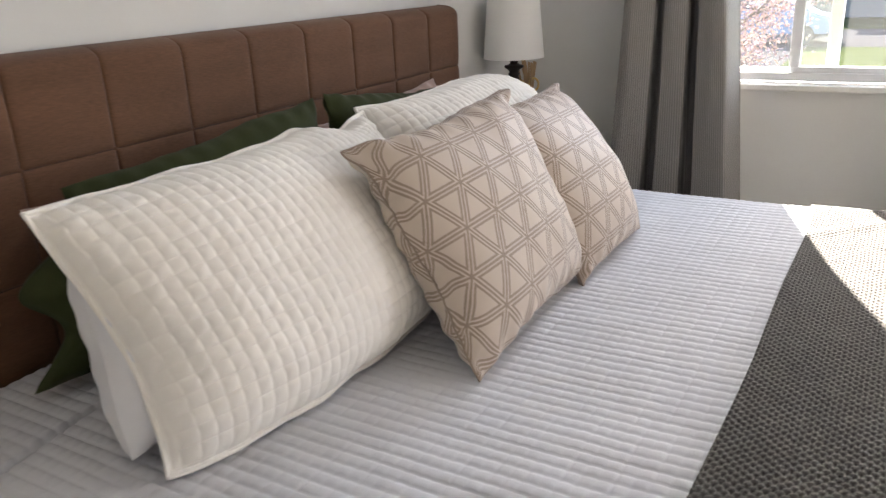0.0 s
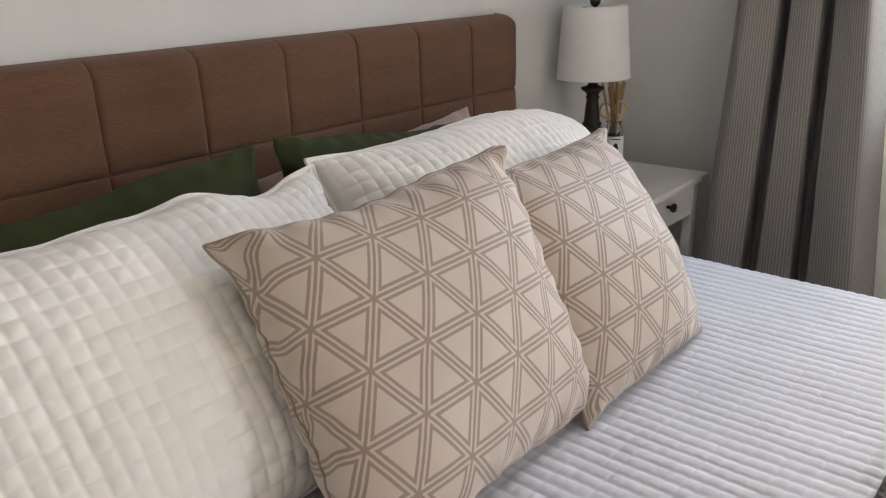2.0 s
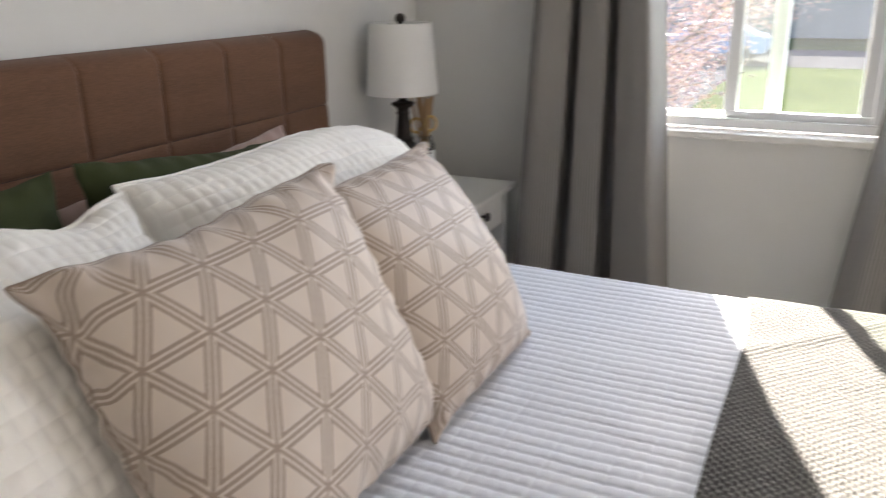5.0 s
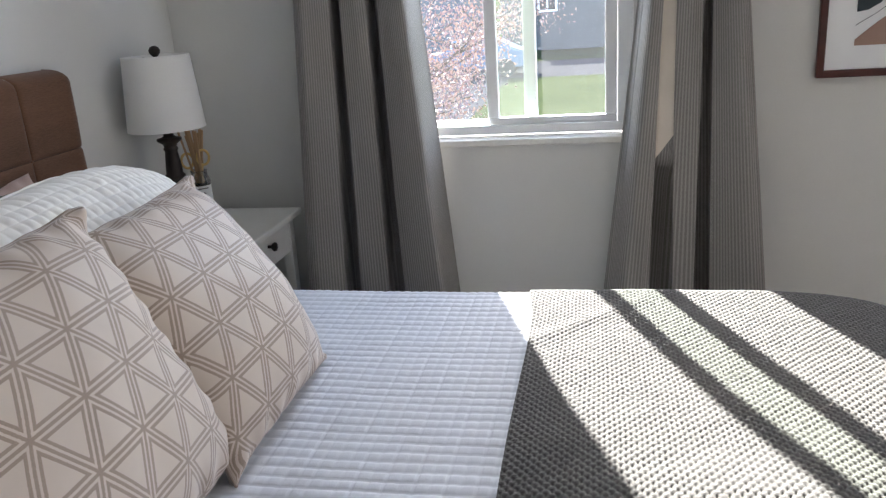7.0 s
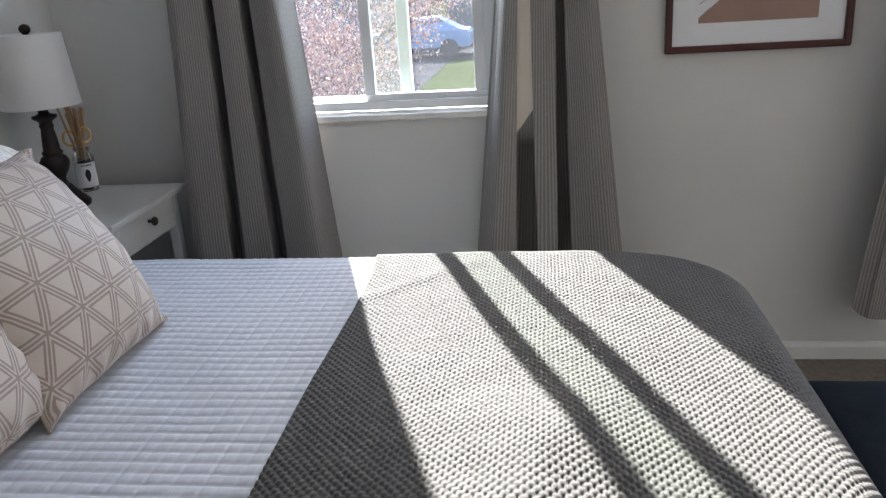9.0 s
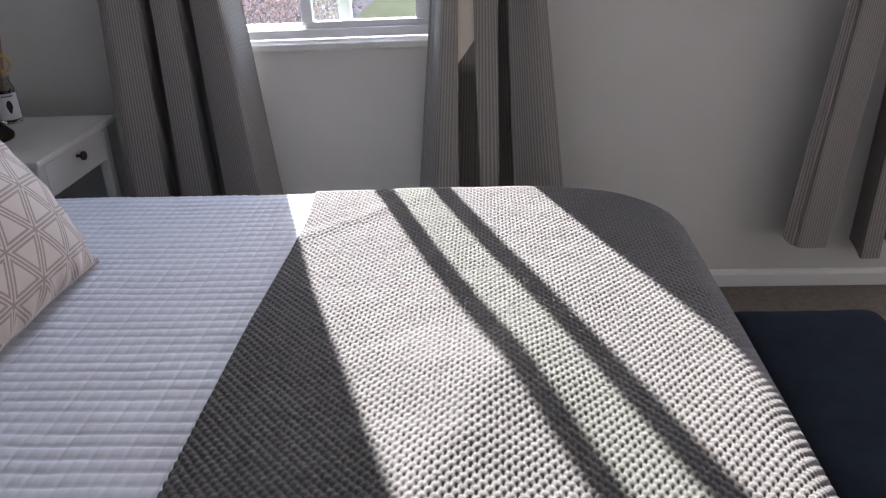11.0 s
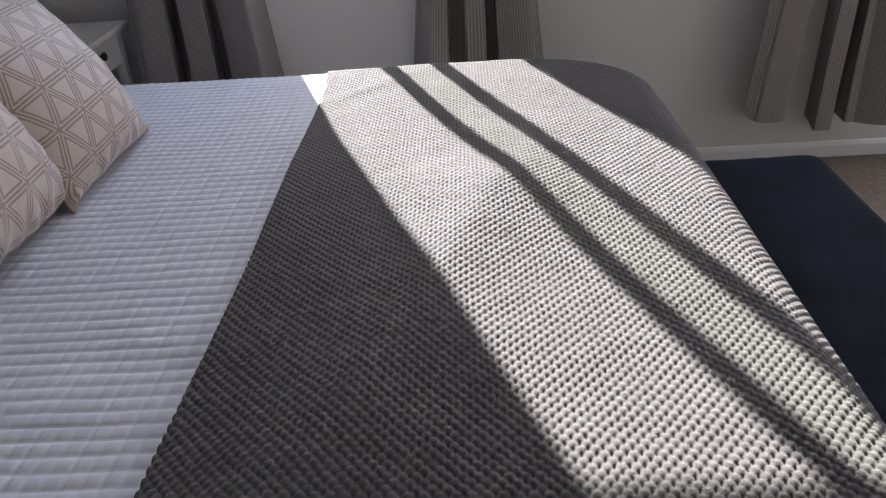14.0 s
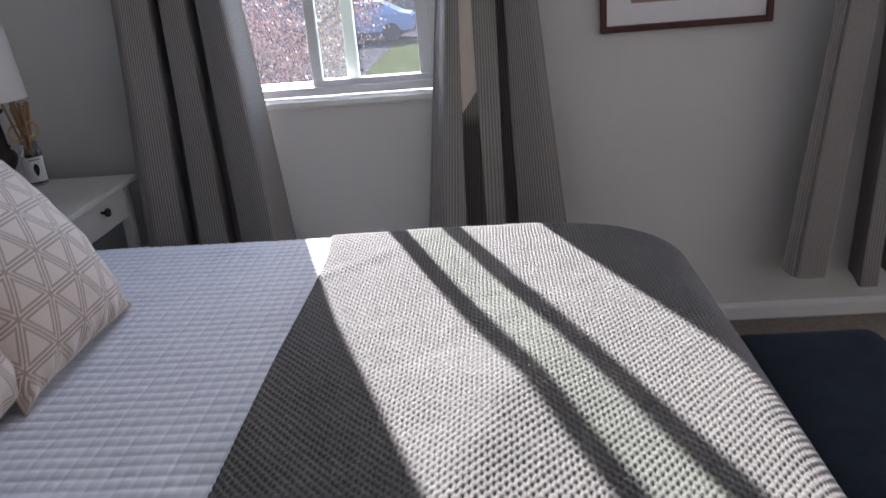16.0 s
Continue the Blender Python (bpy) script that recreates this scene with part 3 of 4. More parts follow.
def cushion(name, label, mat, corners, thick, seed, relief=None, back=None, n=90, wrinkle=0.006, pinch=0.06, flange=0.0, bend=None, uv_shift=(0.0, 0.0), thick_back=None, grow=1.0, category="pillow", group="", round_=2.6, piping=0.0):
    tl, tr, bl, br = (Vector(c) for c in corners)
    w, h = ((tr - tl).length + (br - bl).length) / 2 * grow, ((tl - bl).length + (tr - br).length) / 2 * grow
    ob = thing(name, label, category, group=group)
    ob.matrix_world = frame_of(*corners)
    inv = ob.matrix_world.inverted()
    want = [inv @ c for c in (bl, br, tl, tr)]
    for nm, side, mt, th in (("front_cover", 1, mat, thick), ("back_cover", -1, back or mat, thick_back or thick)):
        m = n if side > 0 else min(n, 110)
        Pp, UV = pillow_surface(w, h, th, side, m, pinch, seed + (side < 0), wrinkle, relief if side > 0 else None, flange, round_, seed)
        # carry the corners to where they lie
        a, b = np.clip(Pp[..., 0] / w + 0.5, 0, 1), np.clip(Pp[..., 1] / h + 0.5, 0, 1)
        base = [(-w / 2, -h / 2, 0), (w / 2, -h / 2, 0), (-w / 2, h / 2, 0), (w / 2, h / 2, 0)]
        for wt, c, q in zip(((1 - a) * (1 - b), a * (1 - b), (1 - a) * b, a * b), want, base):
            Pp = Pp + wt[..., None] * (np.array(c) - np.array(q))
        if bend is not None:
            Pp = bend(Pp, a, b)
        part(nm, grid_mesh(nm, Pp, mt, UV - np.array(uv_shift), flip=side < 0), None, ob)
        if side > 0 and piping:
            ring = [Pp[0, i] for i in range(0, n - 1, 3)] + [Pp[i, -1] for i in range(0, n - 1, 3)] + [Pp[-1, i] for i in range(n - 1, 0, -3)] + [Pp[i, 0] for i in range(n - 1, 0, -3)]
            part("piping", tube([tuple(q) for q in ring], piping, 6, True), mt, ob, smooth=True)
    return ob


def sham_relief(x, y):
    """Flat square pads between narrow stitched valleys."""
    p, q = 0.0212, 0.0212
    wob = 0.0026 * waves(x, y, 31, 14)
    a = np.abs(np.sin(np.pi * (x + 0.03 * y + wob) / p)) ** 0.5
    b = np.abs(np.sin(np.pi * (y + 0.8 * wob) / q)) ** 0.5
    return 0.0026 * a * b + 0.0011 * (a + b) + 0.0016 * waves(x, y, 32, 38) + 0.0013 * waves(x, y, 34, 120, 2)


def slump(Pp, a, b, bow=0.075):
    """The bottom edge pushes out where the filling rests on the bed."""
    k = bow * np.sin(np.pi * np.clip(a, 0, 1)) ** 0.6 * (1 - b) ** 2
    Pp = Pp.copy()
    Pp[..., 2] += 0.85 * k
    Pp[..., 1] -= 0.52 * k
    return Pp


def dog_ear(Pp, a, b):
    """The top sags between its corners and folds near one of them."""
    Pp = slump(Pp, a, b)
    dip = 0.022 * np.exp(-((a - 0.84) / 0.07) ** 2) * b ** 6
    peak = 0.012 * np.exp(-((a - 0.70) / 0.06) ** 2) * b ** 6
    Pp[..., 1] += peak - dip
    # the open side edge bows in over the lining
    Pp[..., 0] += 0.030 * np.exp(-a / 0.10) * np.sin(np.pi * np.clip(b, 0, 1)) ** 1.2 * (1.3 - b)
    return Pp


def open_end(Pp, a, b):
    """The loose open end of a pillowcase flares into a point and hangs in a flap below it."""
    Pp = Pp.copy()
    loose = (1 - a) ** 5
    Pp[..., 0] -= loose * (0.066 * np.exp(-((b - 0.51) / 0.13) ** 2) + 0.02 * np.exp(-((b - 0.05) / 0.12) ** 2) - 0.012 * np.exp(-((b - 0.27) / 0.10) ** 2))
    Pp[..., 2] += 0.022 * loose * np.sin(9 * b)
    return Pp


def ears(Pp, a, b):
    """The loose upper corners curl and the seam between them is gathered."""
    Pp = Pp.copy()
    for ca, way in ((0.0, -1.0), (1.0, 1.0)):
        k = np.exp(-(((a - ca) / 0.10) ** 2 + ((b - 1) / 0.10) ** 2))
        Pp[..., 2] += 0.020 * k * np.sin(2.2 * way + 26 * (a + b))
        Pp[..., 0] += 0.003 * k * way
        Pp[..., 1] += 0.004 * k
    side = np.exp(-a / 0.035) * np.sin(np.pi * np.clip(b, 0, 1))
    Pp[..., 0] += 0.0065 * side * np.sin(84 * b + 1.5 * np.sin(17 * b))
    Pp[..., 2] += 0.004 * side * np.sin(47 * b)
    return Pp


def plump(Pp, a, b):
    """The top swells between its corners."""
    Pp = slump(Pp, a, b)
    Pp[..., 1] += 0.040 * np.sin(np.pi * a ** 1.6) ** 1.3 * b ** 2 - 0.035 * a ** 10 * b ** 6
    Pp[..., 0] += 0.008 * a ** 8 * np.sin(np.pi * b) ** 0.7
    return Pp


cushion("pillow_sham", "white quilted pillow sham leaning on a green pillow", SHAM, ((0.425, 0.495, 1.045), (0.40, 1.30, 1.045), (0.605, 0.505, 0.69), (0.60, 1.27, 0.695)), 0.25, 1,
        sham_relief, INNER, 400, 0.010, 0.03, 0.006, dog_ear, thick_back=0.10, group="quilted shams", piping=0.0035)
cushion("pillow_sham", "white quilted pillow sham leaning on a green pillow", SHAM, ((0.375, 1.30, 1.05), (0.395, 2.075, 1.005), (0.59, 1.31, 0.695), (0.60, 2.07, 0.695)), 0.24, 5,
        sham_relief, INNER, 400, 0.010, 0.03, 0.006, plump, thick_back=0.10, round_=3.0, group="quilted shams", piping=0.0035)
cushion("throw_pillow", "cream square throw pillow with taupe triangle lattice", LATTICE, ((0.605, 0.965, 1.045), (0.645, 1.465, 1.075), (0.86, 0.925, 0.685), (0.85, 1.455, 0.700)), 0.17, 9,
        None, None, 140, 0.018, 0.065, group="lattice throw pillows", uv_shift=(0.003, 0.005), bend=ears, piping=0.0022)
cushion("throw_pillow", "cream square throw pillow with taupe triangle lattice", LATTICE, ((0.625, 1.40, 1.035), (0.605, 1.842, 1.035), (0.868, 1.385, 0.682), (0.868, 1.80, 0.682)), 0.17, 14,
        None, None, 140, 0.018, 0.065, group="lattice throw pillows", uv_shift=(-0.017, -0.022), bend=ears, piping=0.0022)
cushion("pillow", "dark green cotton bed pillow against the headboard", GREEN, ((0.25, 0.665, 1.02), (0.295, 1.265, 1.082), (0.235, 0.580, 0.695), (0.38, 1.26, 0.70)), 0.15, 21,
        None, None, 60, 0.014, 0.05, bend=open_end, group="green pillows")
cushion("pillow", "dark green cotton bed pillow against the headboard", GREEN, ((0.29, 1.305, 1.082), (0.25, 1.89, 1.010), (0.38, 1.30, 0.70), (0.38, 1.95, 0.70)), 0.15, 25,
        None, None, 60, 0.014, 0.05, group="green pillows")
cushion("pillow", "dusty pink cotton pillow behind a green pillow", PINK, ((0.20, 0.622, 0.992), (0.19, 1.20, 1.0), (0.25, 0.68, 0.70), (0.27, 1.22, 0.70)), 0.11, 33,
        None, None, 50, 0.012, 0.05, group="pink pillows")
cushion("pillow", "dusty pink cotton pillow behind a green pillow", PINK, ((0.19, 1.325, 0.985), (0.18, 1.965, 1.025), (0.28, 1.29, 0.70), (0.28, 1.98, 0.70)), 0.11, 37,
        None, None, 50, 0.012, 0.05, group="pink pillows")

cushion("pillow", "white pillow filling the open end of a sham", INNER, ((0.452, 0.528, 0.985), (0.42, 1.2, 0.96), (0.540, 0.503, 0.700), (0.50, 1.2, 0.705)), 0.16, 41,
        None, None, 60, 0.010, 0.02, round_=5.0, thick_back=0.24)

# ------------------------------------------------------------------ nightstand and what stands on it


def make_nightstand():
    ns = thing("nightstand", "white lacquered wooden nightstand with one drawer", "nightstand")
    x0, x1, y0, y1, top = 0.02, 0.412, 2.40, 2.885, 0.70
    part("top", box(x0 - 0.005, x1, y0, y1, top - 0.020, top, 0.004), WHITE_WOOD, ns, smooth=False)
    a, b, c, d = x0 + 0.01, x1 - 0.022, y0 + 0.028, y1 - 0.028
    for x, y in ((a, c), (a, d - 0.036), (b - 0.036, c), (b - 0.036, d - 0.036)):
        bm = box(x, x + 0.036, y, y + 0.036, 0.0, top - 0.020, 0.003)
        for v in bm.verts:
            if v.co.z < 0.05:
                cx, cy = x + 0.018, y + 0.018
                v.co.x, v.co.y = cx + (v.co.x - cx) * 0.68, cy + (v.co.y - cy) * 0.68
        part("leg", bm, WHITE_WOOD, ns)
    part("side_panel", box(a + 0.036, b - 0.036, c + 0.006, c + 0.022, 0.56, top - 0.021), WHITE_WOOD, ns)
    part("side_panel", box(a + 0.036, b - 0.036, d - 0.022, d - 0.006, 0.56, top - 0.021), WHITE_WOOD, ns)
    part("back_panel", box(a + 0.006, a + 0.018, c + 0.036, d - 0.036, 0.56, top - 0.021), WHITE_WOOD, ns)
    part("shelf", box(a + 0.004, b - 0.004, c + 0.004, d - 0.004, 0.20, 0.216, 0.003), WHITE_WOOD, ns)
    dr = part("drawer", box(b - 0.020, b - 0.002, c + 0.039, d - 0.039, 0.572, top - 0.026, 0.003), WHITE_WOOD, ns)
    part("drawer_box", box(a + 0.03, b - 0.021, c + 0.045, d - 0.045, 0.580, 0.64), WHITE_WOOD, dr)
    knob = lathe([(0.005, 0), (0.0048, 0.010), (0.012, 0.016), (0.0145, 0.021), (0.013, 0.026), (0.006, 0.029)], 20)
    bmesh.ops.transform(knob, matrix=pose(b - 0.002, (c + d) / 2, 0.640, 0, 90, 0), verts=knob.verts[:])
    part("knob", knob, BLACK_METAL, dr, "dark bronze knob", True)
    return ns


make_nightstand()


def make_lamp():
    lamp = thing("table_lamp", "dark bronze table lamp with a white drum shade", "lamp", (0.132, 2.625, 0.70))
    part("base", lathe([(0.078, 0.0), (0.080, 0.006), (0.080, 0.013), (0.074, 0.020), (0.066, 0.030), (0.047, 0.050), (0.032, 0.070)], 40), BLACK_METAL, lamp, smooth=True)
    part("stem", lathe([(0.032, 0.070), (0.024, 0.080), (0.022, 0.090), (0.027, 0.100), (0.036, 0.114), (0.0425, 0.132), (0.0425, 0.143), (0.036, 0.156), (0.026, 0.164), (0.030, 0.168), (0.030, 0.173), (0.0245, 0.178), (0.0235, 0.195), (0.0205, 0.225), (0.018, 0.245),
                        (0.021, 0.250), (0.021, 0.254), (0.018, 0.258), (0.021, 0.266), (0.034, 0.275), (0.036, 0.279), (0.035, 0.283), (0.022, 0.286), (0.0145, 0.291), (0.0145, 0.33)], 32), BLACK_METAL, lamp, smooth=True)
    part("socket", lathe([(0.017, 0.33), (0.017, 0.37), (0.012, 0.375)], 20), BLACK_METAL, lamp, smooth=True)
    bm = lathe([(0.111, 0.311), (0.1105, 0.315), (0.0945, 0.516), (0.094, 0.520), (0.092, 0.520), (0.0925, 0.515), (0.1085, 0.315), (0.109, 0.311)], 72, closed=False)
    part("shade", bm, SHADE, lamp, "white linen drum shade", True)
    for k in range(3):
        a = 2 * math.pi * k / 3 + 0.4
        part("spoke", tube([(0.004 * math.cos(a), 0.004 * math.sin(a), 0.512), (0.092 * math.cos(a), 0.092 * math.sin(a), 0.512)], 0.0018, 6), BLACK_METAL, lamp)
    part("harp", tube([(0.0, 0.055 * math.sin(math.pi * i / 16) * (1 if i < 99 else 1), 0.34 + 0.172 * i / 16) for i in range(17)], 0.002, 6), BLACK_METAL, lamp)
    part("harp", tube([(0.0, -0.055 * math.sin(math.pi * i / 16), 0.34 + 0.172 * i / 16) for i in range(17)], 0.002, 6), BLACK_METAL, lamp)
    part("finial", lathe([(0.004, 0.508), (0.006, 0.516), (0.0145, 0.526), (0.0165, 0.534), (0.012, 0.543), (0.003, 0.547)], 24), BLACK_METAL, lamp, "round dark finial", True)
    return lamp


make_lamp()


def make_jar():
    at = (0.098, 2.828, 0.70)
    jar = thing("glass_jar", "glass jar with a white paper label", "jar", at)
    bm = lathe([(0.001, 0.0), (0.030, 0.0), (0.033, 0.004), (0.033, 0.108), (0.030, 0.118), (0.0255, 0.126), (0.0255, 0.142), (0.0265, 0.143), (0.0265, 0.140), (0.0235, 0.140), (0.0235, 0.125), (0.0285, 0.115), (0.031, 0.106), (0.031, 0.006), (0.001, 0.005)], 40, closed=False)
    bmesh.ops.recalc_face_normals(bm, faces=bm.faces[:])
    part("body", bm, JAR_GLASS, jar, smooth=True)
    part("filling", lathe([(0.001, 0.0065), (0.0295, 0.0065), (0.0295, 0.100), (0.001, 0.101)], 30, closed=False), BLACK, jar, "dark filling", True)

    def wrap(a0, a1, z0, z1, r, outline=None):
        b = bmesh.new()
        n = 16
        lo, hi = [], []
        for i in range(n + 1):
            a = a0 + (a1 - a0) * i / n
            l_, h_ = (z0, z1) if outline is None else outline(i / n)
            lo.append(b.verts.new((r * math.cos(a), r * math.sin(a), l_)))
            hi.append(b.verts.new((r * math.cos(a), r * math.sin(a), h_)))
        for i in range(n):
            b.faces.new((lo[i], lo[i + 1], hi[i + 1], hi[i]))
        return b

    face = math.radians(-58)
    lab = part("label", wrap(face - 1.25, face + 1.25, 0.014, 0.096, 0.0335), PAPER, jar, "white paper label")
    part("emblem", wrap(face - 0.12, face + 0.42, 0, 0, 0.0340, lambda f: (0.055 - 0.022 * math.sin(math.pi * f), 0.055 + 0.020 * math.sin(math.pi * f) ** 0.5)), BLACK, lab, "plain black shape")
    part("bar", wrap(face - 0.35, face + 0.65, 0.086, 0.089, 0.0340), BLACK, lab)
    sticks = thing("wooden_sticks", "pale wooden sticks standing in a jar", "sticks", at)
    r = random.Random(4)
    for k in range(12):
        a = r.uniform(0, 6.28)
        rr = r.uniform(0.003, 0.018)
        lean = Vector((r.uniform(-0.045, 0.028), r.uniform(-0.03, 0.02), 0))
        foot = Vector((rr * math.cos(a), rr * math.sin(a), 0.102))
        part("stick", tube([foot, foot + lean + Vector((0, 0, 0.165 + r.uniform(-0.01, 0.02)))], r.uniform(0.0035, 0.0055), 8), PALE_WOOD, sticks)
    sc = thing("scissors", "gold-handled scissors standing in a jar", "scissors", at)
    for sx, lift in ((-0.030, -0.006), (0.026, 0.004)):
        ring = [(sx + 0.0155 * math.cos(t), -0.006 + 0.010 * math.cos(t), 0.182 + lift + 0.024 * math.sin(t)) for t in [2 * math.pi * i / 24 for i in range(24)]]
        part("handle", tube(ring, 0.0042, 8, True), GOLD, sc, smooth=True)
        part("shank", tube([(sx * 0.9, -0.006, 0.160 + lift), (sx * 0.3, -0.003, 0.13), (-sx * 0.1, 0, 0.102)], 0.0035, 8), GOLD, sc)


make_jar()

bk = thing("basket", "dark round wicker basket on the nightstand's shelf", "basket", (0.20, 2.64, 0.216))
part("body", lathe([(0.10, 0.0), (0.125, 0.02), (0.135, 0.10), (0.128, 0.17), (0.12, 0.175), (0.12, 0.165), (0.125, 0.10), (0.115, 0.02), (0.001, 0.012)], 36, closed=False), BASKET, bk, smooth=True)
part("lid", lathe([(0.126, 0.172), (0.120, 0.19), (0.08, 0.225), (0.03, 0.24), (0.001, 0.242)], 36, closed=False), BASKET, bk, smooth=True)

# ------------------------------------------------------------------ curtains


def make_curtain(label, left, right, z_top, z_bot, valleys, y=2.790, depth=0.142, hem=None, group="curtains", lit_above=None, curl=0, upright=None):
    """A hanging panel: straight side edges from top to hem, full rounded folds and narrow deep valleys between them (share of the width above and below, width)."""
    ob = thing("curtain", label, "curtain", (0, 0, 0), group)
    nu, nv = 420, 60
    U, V = np.meshgrid(np.linspace(0, 1, nu), np.linspace(0, 1, nv))
    a, b = left[0] + (left[1] - left[0]) * V, right[0] + (right[1] - right[0]) * V
    if upright is not None:
        b = np.maximum(b, upright)
    deep, pinch, shoulder = 0, 0, 0
    level = z_top + (z_bot - z_top) * V
    for n_, (top, bot, w) in enumerate(valleys):
        c = top + (bot - top) * V + 0.006 * np.sin(7 * V + 9 * top)
        w = w * (0.75 + 0.5 * V)
        k = (U - c) / w
        # the first valley is shallow above this level, so its sunlit strip stays bright
        full = 1 - 0.8 / (1 + np.exp(-(level - lit_above) / 0.012)) if lit_above and n_ == 0 else 1
        deep = deep + full * np.exp(-np.abs(k) ** 10)
        shoulder = shoulder + np.exp(-(k / 3.3) ** 2)
        pinch = pinch - 0.45 * w * k * np.exp(-k ** 2 / 1.6) + 0.9 * w * k * np.exp(-np.abs(k) ** 10)
    # the free edge beside the glass curls back towards the window
    edge = (5 * np.exp(-(U / 0.085) ** 2) if curl < 0 else np.exp(-(U / 0.05) ** 2)) + (6.5 * np.exp(-((1 - U) / 0.035) ** 2) if curl > 0 else np.exp(-((1 - U) / 0.05) ** 2))
    X = a + (b - a) * (U + pinch)
    Y = y + depth * deep * 0.72 - 0.0025 * (V > 0.965) - 0.002 * (U < 0.05) + (0.008 * np.exp(-((U - 0.062) / 0.009) ** 2) if hem is not None else 0) + 0.28 * depth * np.minimum(shoulder, 1) + 0.02 * edge + 0.004 * waves(U * 2, V * 1.2, 7, 5) + 0.0025 * waves(U * 4, V * 5, 9, 6)
    Z = level
    if hem is not None:
        Z = Z + hem(U) * V ** 2
    F = np.stack([X, Y, Z], -1)
    run = np.concatenate([[0], np.cumsum(np.hypot(np.diff(X[nv // 2]), np.diff(Y[nv // 2])))])
    UV = np.stack([np.broadcast_to(run, U.shape), V * (z_top - z_bot)], -1)
    B = F.copy()
    B[..., 1] += 0.003
    part("cloth", grid_mesh("cloth", F, CURTAIN, UV, flip=True), None, ob)
    part("lining", grid_mesh("lining", B, CURTAIN, UV), None, ob)
    if lit_above:
        # a pale strip laid in the first valley stands in for sunlight on the cloth
        top, bot, w = valleys[0]
        A_, V_ = np.meshgrid(np.linspace(-0.95, 0.75, 14), np.linspace(0.02, 1, 40))
        V_ = V_ * ((z_top - lit_above - 0.03) / (z_top - z_bot) - 0.036 * np.clip((A_ + 0.7) / 1.4, 0, 1))
        U_ = top + (bot - top) * V_ + A_ * w * (0.75 + 0.5 * V_)
        iu, iv = np.clip(U_ * (nu - 1), 0, nu - 2), V_ * (nv - 1)
        c_, r_ = np.floor(iu).astype(int), np.floor(iv).astype(int)
        fu, fv = (iu - c_)[..., None], (iv - r_)[..., None]
        strip = (F[r_, c_] * (1 - fu) + F[r_, c_ + 1] * fu) * (1 - fv) + (F[r_ + 1, c_] * (1 - fu) + F[r_ + 1, c_ + 1] * fu) * fv
        strip[..., 1] -= 0.004
        part("lit_strip", grid_mesh("lit_strip", strip, LIT_STRIP, flip=True), None, ob, "pale strip painted as sunlight on the curtain")
    rim_ = np.concatenate([F[-1:], B[-1:]], 0)
    part("hem", grid_mesh("hem", rim_, CURTAIN, np.concatenate([UV[-1:], UV[-1:]], 0)), None, ob)
    for col in (0, -1):
        part("side_hem", grid_mesh("side_hem", np.stack([F[:, col], B[:, col]], 1), CURTAIN, np.stack([UV[:, col], UV[:, col]], 1)), None, ob)
    return ob


make_curtain("grey pinstriped curtain gathered beside the window", (0.568, 0.42), (0.775, 0.94), 2.355, 0.16, ((0.36, 0.29, 0.048), (0.68, 0.60, 0.050)), 2.775, 0.155, curl=1, upright=0.843)
make_curtain("grey pinstriped curtain gathered beside the window", (1.598, 1.357), (1.658, 1.877), 2.355, 0.16, ((0.23, 0.37, 0.066), (0.68, 0.61, 0.044)), 2.775, 0.155, curl=-1, lit_above=0.800)
make_curtain("grey pinstriped curtain with its hem above the carpet", (2.787, 2.556), (3.08, 3.16), 2.355, 0.205, ((0.36, 0.345, 0.082), (0.62, 0.58, 0.030)), 2.790, 0.200,
             hem=lambda u: 0.045 * np.exp(-u / 0.05) - 0.045 / (1 + np.exp(-(u - 0.415) * 160)) + 0.025 / (1 + np.exp(-(u - 0.555) * 160)))
make_curtain("grey pinstriped curtain with its hem above the carpet", (4.42, 4.36), (4.72, 4.86), 2.355, 0.16, ((0.33, 0.30, 0.06), (0.66, 0.64, 0.06)))


def make_rod(x0, x1):
    rod = thing("curtain_rod", "dark metal curtain rod above the window", "curtain rod")
    part("bar", tube([(x0, 2.885, 2.37), (x1, 2.885, 2.37)], 0.009, 12), BLACK_METAL, rod)
    for x in (x0 + 0.06, x1 - 0.06):
        part("bracket", tube([(x, 2.885, 2.361), (x, 2.975, 2.361)], 0.006, 8), BLACK_METAL, rod)


make_rod(0.40, 1.95)
make_rod(2.5, 5.0)

# ------------------------------------------------------------------ picture


